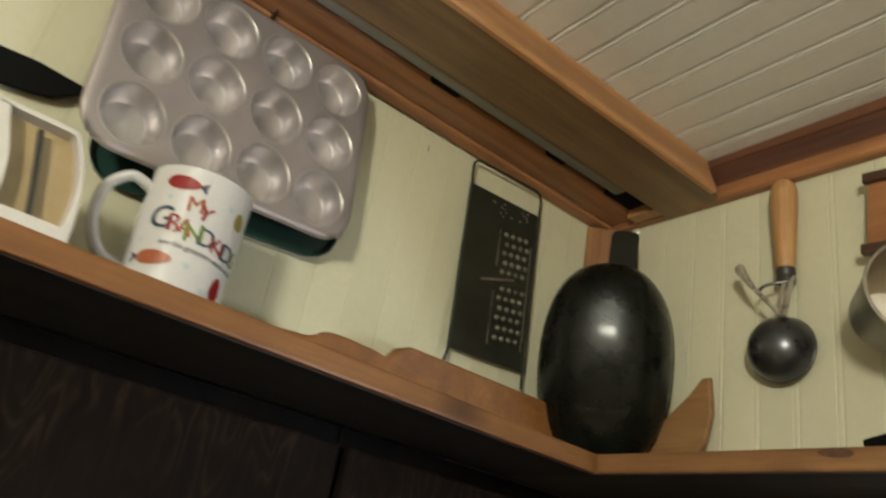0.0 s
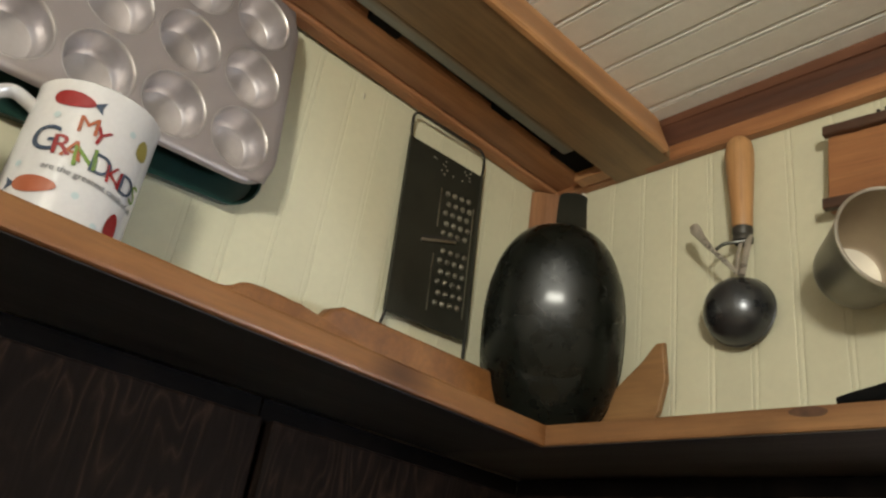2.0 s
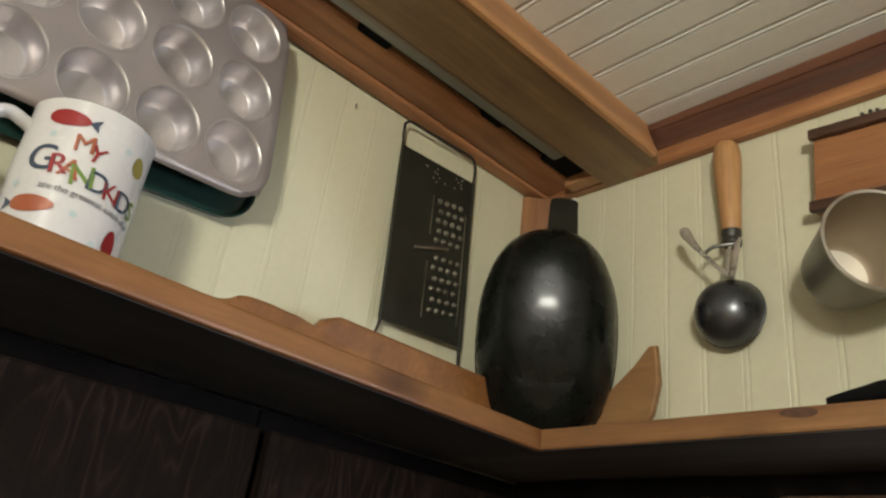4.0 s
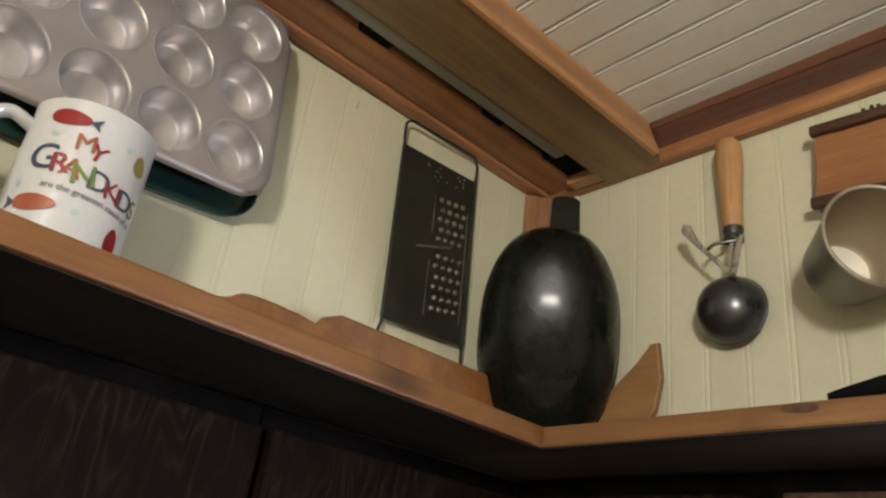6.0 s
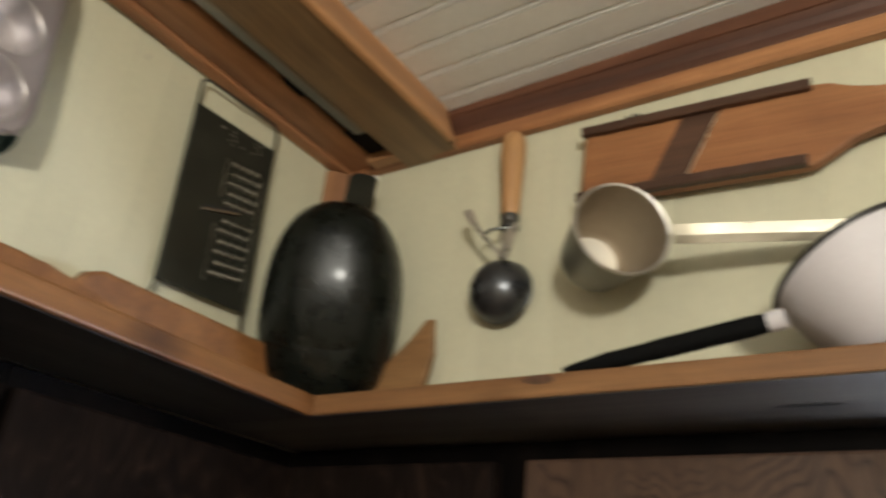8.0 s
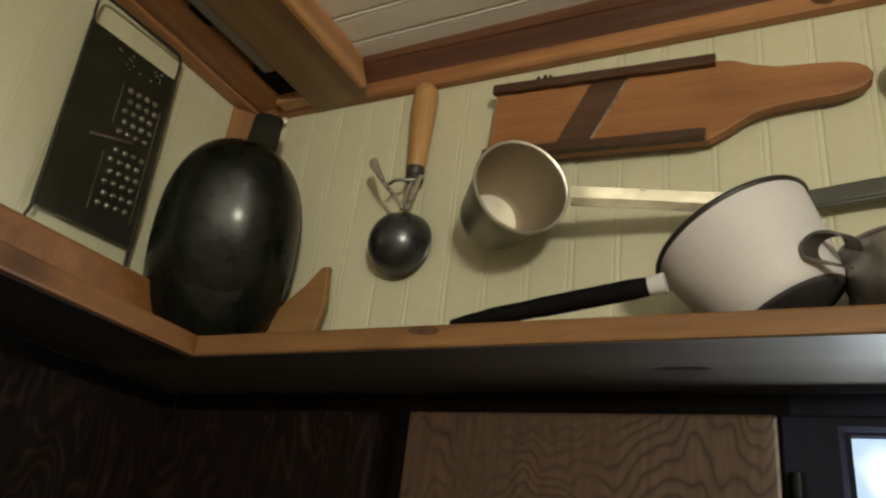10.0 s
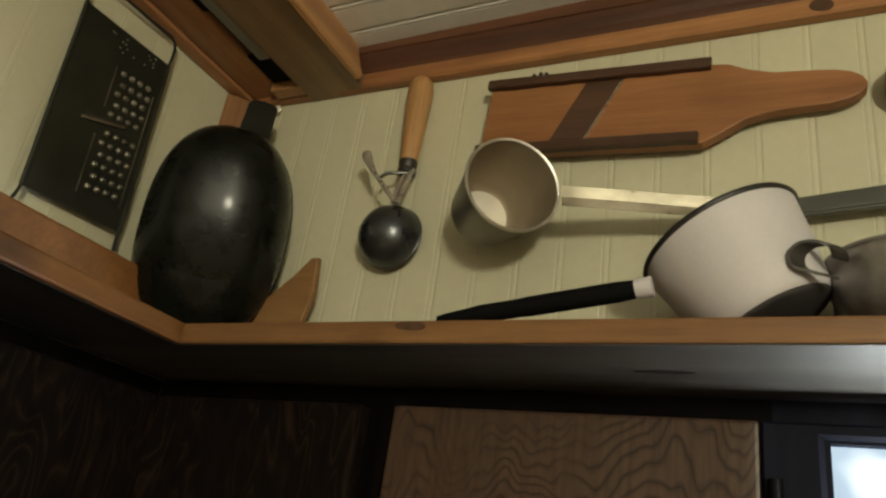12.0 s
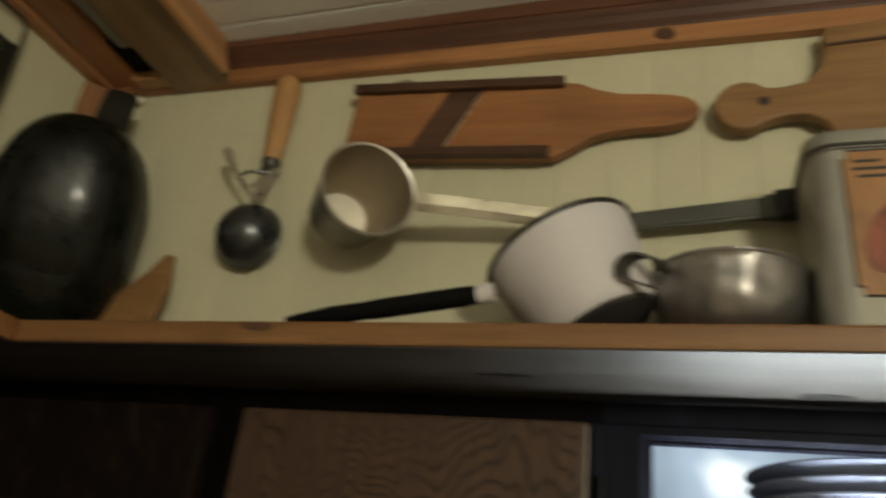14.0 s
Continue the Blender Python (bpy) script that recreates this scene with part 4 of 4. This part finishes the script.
# ---- things on the right wall ----
def scoop():
    t = thing("ice_cream_scoop", "old steel ice cream scoop with wooden handle", "scoop")
    bm = bmesh.new()
    prof = [(0.0350, 0.0)] + [(0.0355 * math.cos(radians(a)), 0.0355 * math.sin(radians(a))) for a in range(5, 90, 8)] + [(0, 0.0355)]
    lathe(prof, 40, bm)
    lathe([(0.0350, -0.001), (0.0362, 0.0), (0.0362, 0.002), (0.0350, 0.003)], 40, bm)
    bmesh.ops.transform(bm, matrix=pose(-0.007, 0, 0, 90) @ Matrix.Scale(0.97, 4), verts=bm.verts)
    part("bowl", bm, BOWL, t, "dark round steel bowl", True)
    h = lathe([(0, 0.085), (0.0085, 0.085), (0.0100, 0.090), (0.0105, 0.105), (0.0125, 0.135), (0.0140, 0.160), (0.0145, 0.178), (0.0128, 0.189), (0.0085, 0.1945), (0, 0.196)], 28)
    bmesh.ops.translate(h, verts=h.verts, vec=(0, -0.004, 0))
    part("handle", h, HANDLE, t, "turned light wooden handle", True)
    f = lathe([(0.0, 0.072), (0.0095, 0.072), (0.0100, 0.076), (0.0088, 0.079), (0.0100, 0.083), (0.0100, 0.0875), (0.0, 0.0875)], 20)
    bmesh.ops.translate(f, verts=f.verts, vec=(0, -0.004, 0))
    part("ferrule", f, RINGED, t, "dark metal ferrule", True)
    part("shank", tube([(0.0075, -0.006, 0.076), (0.0078, -0.014, 0.055), (0.0070, -0.024, 0.026)], 0.0024, 8, 1.5), LEVER, t, "", True)
    part("shank", tube([(0.0005, -0.006, 0.076), (0.0000, -0.015, 0.055), (0.0020, -0.024, 0.028)], 0.0015, 8, 1.5), LEVER, t, "", True)
    part("lever", tube(rounded([(0.003, -0.024, 0.030), (-0.010, -0.026, 0.046), (-0.024, -0.028, 0.064), (-0.036, -0.027, 0.083), (-0.0425, -0.024, 0.094)], 5), [0.0019] * 10 + [0.0024, 0.0027, 0.0030, 0.0034, 0.0039, 0.0044, 0.0047, 0.0048, 0.0045, 0.0036, 0.0015], 8, 1.2), LEVER, t, "curved thumb lever", True)
    part("spring_link", tube(rounded([(-0.0180, -0.024, 0.0600), (-0.0130, -0.020, 0.0660), (-0.0050, -0.014, 0.0690), (0.005, -0.008, 0.071)], 4), 0.0018, 8), GREY, t, "", True)
    return t


sc = scoop()
sc.matrix_world = pose(0.2705, -0.012, 2.243, 0, -0.5, 0)


def dipper():
    """A deep cup, opening along +z, handle along +x from its rim."""
    t = thing("aluminium_dipper", "dull aluminium dipper with long flat handle", "dipper")
    R, D = 0.0422, 0.080
    part("cup", lathe([(0, -D), (0.0235, -D), (0.0295, -D + 0.003), (0.0325, -D + 0.009), (0.0342, -D + 0.020), (R - 0.0006, -0.004), (R + 0.0008, -0.0020), (R + 0.0010, 0.0004), (R + 0.0002, 0.0012), (R - 0.0012, 0.0006)], 56), ALUMINIUM, t, "", True)
    part("rim", lathe([(R - 0.0010, 0.0007), (R - 0.0006, 0.0018), (R + 0.0008, 0.0023), (R + 0.0018, 0.0014), (R + 0.0018, -0.0006), (R + 0.0012, -0.0018)], 56), RIM, t, "bright rolled rim", True)
    part("inside", lathe([(R - 0.0012, 0.0005), (R - 0.0018, -0.006), (0.0330, -D + 0.020), (0.0314, -D + 0.011), (0.0285, -D + 0.0055), (0.0235, -D + 0.0028), (0.012, -D + 0.0024), (0, -D + 0.0024)], 56), STAINED, t, "brown-stained inside", True)
    part("bottom", lathe([(0.0262, -D + 0.0032), (0.0255, -D + 0.0040), (0.020, -D + 0.0042), (0, -D + 0.0042)], 48), GLINT_METAL, t, "round bottom with its lamp glint coloured in", True)
    return t


dp = dipper()
dp.matrix_world = look((0.4206, -0.0804, 2.2507), (0.4206 - 0.690, -0.0804 + 0.724, 2.2507 + 0.030))
def strap(points):
    """A bent strap with a ridge along it: bright upper face, steeper lower face, thin edges."""
    sec = [(-0.0010, 0.0086), (-0.0032, 0.0080), (-0.0011, -0.0016), (0.0022, -0.0080), (0.0034, -0.0078), (0.0012, 0.0)]
    return loft([[(x, y + a, z + b) for a, b in sec] for x, y, z in points])


hbm = strap(rounded([(0.4600, -0.0640, 2.2447), (0.4765, -0.0600, 2.2440), (0.5095, -0.0505, 2.2430), (0.5515, -0.0400, 2.2402), (0.5945, -0.0310, 2.2372), (0.635, -0.0250, 2.2340)], 5))
hd = part("handle", hbm, STRAP, dp, "flat shiny handle")
hd.matrix_parent_inverse = dp.matrix_world.inverted()


def slicer():
    """A wooden cabbage slicer: body with dark rails, slanting blade, shaped handle. Local x along it, front at -y."""
    t = thing("mandoline_slicer", "old wooden mandoline slicer with dark rails and blade", "slicer")
    out = [(0.0, 0.0), (0.215, 0.0)] + [(0.232, 0.010), (0.248, 0.021), (0.266, 0.027), (0.290, 0.030), (0.314, 0.0315), (0.326, 0.0345), (0.335, 0.0385), (0.3405, 0.044), (0.3415, 0.0505), (0.3375, 0.0570), (0.330, 0.0620), (0.318, 0.0652), (0.298, 0.067), (0.270, 0.0685), (0.250, 0.074), (0.232, 0.082), (0.215, 0.084), (0.0, 0.084)]
    part("body", prism(out, 0.012, 0.0012), BOARD, t)
    for z0, z1, x1 in ((-0.002, 0.0085, 0.212), (0.0765, 0.087, 0.218)):
        rings = []
        for k in range(25):
            x = -0.002 + (x1 + 0.002) * k / 24
            u, w = 0.0011 * noise.noise((x * 60, z0 * 90, 1.0)), 0.0011 * noise.noise((x * 75, z1 * 90, 5.0))
            rings.append([(x, -0.0122, z0 + u), (x, -0.0185 + w, z0 + u), (x, -0.0195 + w, z0 + 0.0012 + u), (x, -0.0195 + w, z1 - 0.0012 + w), (x, -0.0185 + w, z1 + w), (x, -0.0122, z1 + w)])
        part("rail", loft(rings), RAIL, t, "dark worn brown side rail")
    part("blade", prism([(0.072, 0.009), (0.106, 0.009), (0.137, 0.076), (0.102, 0.076)], 0.0012), RAIL, t, "dark steel blade").location = (0, -0.0122, 0)
    part("blade_edge", prism([(0.1062, 0.009), (0.1080, 0.009), (0.139, 0.076), (0.1372, 0.076)], 0.002), STEEL, t, "shiny blade edge").location = (0, -0.0122, 0)
    for x, z in ((0.045, 0.0885), (0.052, 0.0895), (0.058, 0.0885)):
        part("nail", box((x, -0.018, z - 0.002), (x + 0.003, -0.014, z + 0.002), 0.0005), WIRE, t)
    return t


sl = slicer()
sl.matrix_world = pose(0.353, -0.0075, 2.3255, 0, 3.9, 0)


def enamel_pot():
    """Pot axis along z, rim at z = 0."""
    t = thing("enamel_saucepan", "white enamel saucepan with black rim, tipped over", "saucepan")
    R, D = 0.0615, 0.074
    part("body", lathe([(0, -D), (0.0380, -D), (0.0420, -D + 0.0015), (0.0450, -D + 0.0055), (0.0480, -D + 0.016), (0.0545, -D + 0.040), (R - 0.001, -0.002), (R - 0.0025, -0.002), (0.0465, -D + 0.014), (0.0415, -D + 0.005), (0, -D + 0.003)], 56), ENAMEL, t, "", True)
    part("rim", lathe([(R - 0.003, -0.0025), (R + 0.0006, -0.0025), (R + 0.0015, -0.0008), (R + 0.0006, 0.0012), (R - 0.002, 0.0014), (R - 0.003, 0.0)], 56), BLACK, t, "black enamel rim", True)
    part("base", lathe([(0, -D - 0.0012), (0.0385, -D - 0.0012), (0.0412, -D - 0.0002), (0.0424, -D + 0.0016), (0.0405, -D + 0.0004), (0, -D - 0.0002)], 56), BASE_SHADE, t, "base disc coloured dark for its shade", True)
    return t


POT = pose(0.5865, -0.0625, 2.1935, 0, -29.5, 0)
pt = enamel_pot()
pt.matrix_world = POT
hb = tube(rounded([(0.5340, -0.0945, 2.1440), (0.500, -0.0945, 2.1392), (0.460, -0.0940, 2.1338), (0.420, -0.0935, 2.1285), (0.375, -0.0930, 2.1228)], 5), [0.0068, 0.0072] + [0.0078] * 10 + [0.0072] * 5 + [0.0062, 0.0056, 0.0048, 0.0036], 12, 1.0)
hh = part("handle", hb, MATT_BLACK, pt, "long black straight handle", True)
hh.matrix_parent_inverse = POT.inverted()
hf = part("ferrule", tube([(0.5445, -0.0945, 2.1457), (0.5325, -0.0945, 2.1437)], [0.0078, 0.0074], 14), ENAMEL, pt, "white enamel socket", True)
hf.matrix_parent_inverse = POT.inverted()

kn = thing("knife_steel", "grey metal bar with black end resting on the wall", "bar")
part("bar", prism([(-0.075, -0.008), (0.075, -0.0095), (0.075, 0.0095), (-0.075, 0.008)], 0.006, 0.001), GREY, kn)
part("ridge", box((-0.073, -0.0075, -0.0065), (0.073, -0.006, -0.0035), 0.0004), GREY, kn)
part("grip", box((0.0755, -0.0120, -0.0130), (0.1050, 0.0, 0.0125), 0.003), BLACK, kn, "black square end")
part("collar", box((0.0680, -0.0085, -0.0108), (0.0752, 0.0, 0.0108), 0.0015), GREY, kn)
kn.matrix_world = pose(0.675, -0.014, 2.2435, 0, -4.5, 0)

cup = thing("aluminium_bowl", "dull aluminium bowl with a ring handle on the shelf", "bowl", pose(0.709, -0.053, SHELF))
bb = lathe([(0, 0), (0.026, 0), (0.032, 0.0015), (0.039, 0.0055), (0.0445, 0.0115), (0.0485, 0.0190), (0.0512, 0.0275), (0.0528, 0.0370), (0.0536, 0.0470), (0.0543, 0.0510), (0.0556, 0.0522), (0.0556, 0.0540), (0.0540, 0.0545), (0.0522, 0.0500), (0.0508, 0.037), (0.0470, 0.020), (0.040, 0.010), (0.033, 0.004), (0, 0.002)], 72)
for v in bb.verts:
    # small dents from use
    d = noise.noise(v.co * 60.0) * 0.0034 + noise.noise(v.co * 120.0) * 0.0007
    if 0.004 < v.co.z < 0.048:
        v.co += Vector((v.co.x, v.co.y, 0)).normalized() * d
part("bowl", bb, WORN, cup, "", True)


def band(points, width, thick):
    """A flat strap along a line in x, z, its width across that line, turned a little."""
    pts = [Vector(p) for p in points]
    rings = []
    for i, p in enumerate(pts):
        d = pts[min(i + 1, len(pts) - 1)] - pts[max(i - 1, 0)]
        n = Vector((-d.z, 0, d.x)).normalized() * thick / 2
        w = Vector((0.68, 0.73, 0.05)) * width / 2
        rings.append([p + n + w, p + n - w, p - n - w, p - n + w])
    return loft(rings)


part("handle", band(rounded([(-0.0440, -0.0400, 0.0430), (-0.0465, -0.0480, 0.0475), (-0.0545, -0.0500, 0.0510), (-0.0635, -0.0510, 0.0497), (-0.0697, -0.0510, 0.0440), (-0.0703, -0.0510, 0.0365), (-0.0667, -0.0510, 0.0320), (-0.0585, -0.0500, 0.0296), (-0.0505, -0.0490, 0.0272)], 5), 0.0128, 0.0020), RINGED, cup, "dark strap bent into a loop handle")


def tin_box():
    t = thing("tin_canister", "printed tin canister with tan and red label", "tin", pose(0.7650, -0.098, SHELF))
    W, D, H = 0.1365, 0.085, 0.148
    def can(z, o, r=0.019):
        return [(W / 2 + x, D / 2 + y, z) for x, y in round_rect(W / 2 + o, D / 2 + o, r + o, 8)]
    part("body", loft([can(0.0, -0.0010), can(0.0012, 0.0), can(H - 0.0165, 0.0)]), TIN, t, "", True)
    part("front_panel", box((0.0185, -0.0008, 0.002), (W - 0.0185, 0.002, H - 0.022), 0.0003), TIN_PAPER, t, "off-white printed front")
    lid = loft([can(H - 0.0158, 0.0018), can(H - 0.0040, 0.0020), can(H - 0.0012, 0.0010), can(H, -0.0015)])
    part("lid", lid, TIN, t, "metal lid", True)
    part("lid_bead", loft([can(H - 0.0150, 0.0020), can(H - 0.0142, 0.0030), can(H - 0.0125, 0.0030), can(H - 0.0118, 0.0020)]), GREY, t, "dark rolled bead", True)
    shape = [(0.0205, 0.0270), (0.0240, 0.0270), (0.0240, 0.0205), (W - 0.0240, 0.0205), (W - 0.0240, 0.0270), (W - 0.0205, 0.0270), (W - 0.0205, 0.1220), (W - 0.0240, 0.1220), (W - 0.0240, 0.1290), (0.0240, 0.1290), (0.0240, 0.1220), (0.0205, 0.1220)]
    part("label_panel", prism(shape, 0.0006), LABEL, t, "tan label").location = (0, -0.0009, 0)
    part("label_border", tube([(x, -0.0012, z) for x, z in shape + shape[:1]], 0.0009, 6), INK, t)
    part("picture", prism(smooth_outline([(0.030, 0.040), (0.060, 0.036), (0.100, 0.044), (0.100, 0.085), (0.060, 0.094), (0.034, 0.074)], 4), 0.0006), LABEL_RED, t, "red printed picture").location = (0, -0.0016, 0)
    for x0, x1, z in ((0.0270, 0.0440, 0.1190), (0.0260, 0.0520, 0.1130), (0.0290, 0.0500, 0.1070), (0.0400, 0.0880, 0.0120), (0.0440, 0.0840, 0.0070)):
        part("print_bar", box((x0, -0.0018, z), (x1, -0.0009, z + 0.0024)), INK, t)
    return t


tin_box()

cb = thing("cutting_board", "light wooden cutting board with round handle on wall", "cutting board")
arc = [(-0.024 + 0.0245 * math.cos(radians(a)), 0.001 + 0.0245 * math.sin(radians(a))) for a in range(40, 325, 15)]
top = [(0.185, 0.074), (0.050, 0.074), (0.046, 0.070), (0.045, 0.050), (0.039, 0.030), (0.026, 0.018), (0.008, 0.0155)]
low = [(0.008, -0.0140), (0.024, -0.015), (0.036, -0.023), (0.044, -0.040), (0.048, -0.062), (0.185, -0.062)]
part("board", prism(top + arc + low, 0.014, 0.0025), MAPLE, cb)
part("groove_strip", box((0.047, -0.0165, 0.052), (0.185, -0.0142, 0.0545), 0.0004), RAIL, cb, "dark groove line")
part("hanging_hole", lathe([(0, 0), (0.0045, 0), (0.0045, 0.0006), (0, 0.0006)], 16), INK, cb, "dark hanging hole").matrix_basis = pose(-0.008, -0.0142, 0.002, 90)
cb.matrix_world = pose(0.757, -0.0075, 2.350, 0, -2.0, 0)

hk = thing("wall_hook", "small bright nail holding the pan on the green wall", "hook")
part("nail", tube(rounded([(0.0, -0.543, 2.452), (0.018, -0.543, 2.451), (0.034, -0.543, 2.455), (0.038, -0.543, 2.460)], 4), 0.0018, 8), GREY, hk, "", True)
pn = thing("wall_nail", "small bright nail head above the oval pan handle", "nail")
part("head", lathe([(0, 0), (0.0052, 0.0006), (0.0060, 0.0024), (0.0042, 0.0042), (0, 0.0048)], 16), GLINT_METAL, pn, "", True)
pn.matrix_world = pose(0.0580, -0.0065, 2.4385, 90)
# Thin upright bar added in place of a faint dent in the wall.
nh = thing("wall_mark", "small dull bar standing in for a dent in the green wall", "staple")
part("crown", box((-0.001, -0.3157, 2.4255), (0.0009, -0.3143, 2.4325), 0.0003), RIM, nh)

# pendant lamp that lights the kitchen
pl = thing("pendant_lamp", "bare bulb holder hanging from the ceiling on a cord", "lamp", pose(LAMP[0], LAMP[1], CEIL - 0.001))
part("canopy", lathe([(0, 0), (0.05, 0), (0.05, -0.006), (0.035, -0.014), (0.012, -0.018), (0, -0.018)], 40), CERAMIC, pl, "white ceiling canopy", True)
part("cord", tube([(0, 0, -0.016), (0, 0, LAMP[2] - CEIL + 0.115)], 0.003, 8), BLACK, pl, "black cord", True)
part("holder", lathe([(0, LAMP[2] - CEIL + 0.118), (0.012, LAMP[2] - CEIL + 0.116), (0.020, LAMP[2] - CEIL + 0.100), (0.020, LAMP[2] - CEIL + 0.062), (0, LAMP[2] - CEIL + 0.062)], 24), CERAMIC, pl, "white bulb holder", True)

# ---- beaded boards of the soffit walls ----
LEN = 2.474 - SHELF
def board_mesh(deep):
    bm = bead_board(LEN, deep)
    bmesh.ops.recalc_face_normals(bm, faces=bm.faces)
    me = bpy.data.meshes.new("bead_board")
    bm.to_mesh(me)
    bm.free()
    me.materials.append(GREEN)
    return me


plank_north, plank_west = board_mesh(0.0004), board_mesh(0.0002)
for k in range(42):
    ob = new("plank", plank_north)
    ob.parent = wall_r
    ob.matrix_basis = pose(0.0105 - PITCH + PITCH * k + 0.006, 0.006, SHELF)
for k in range(42):
    ob = new("plank", plank_west)
    ob.parent = wall_l
    ob.matrix_basis = pose(-0.006, 0.010 - PITCH * (k + 1) + 0.004, SHELF, 0, 0, 90)
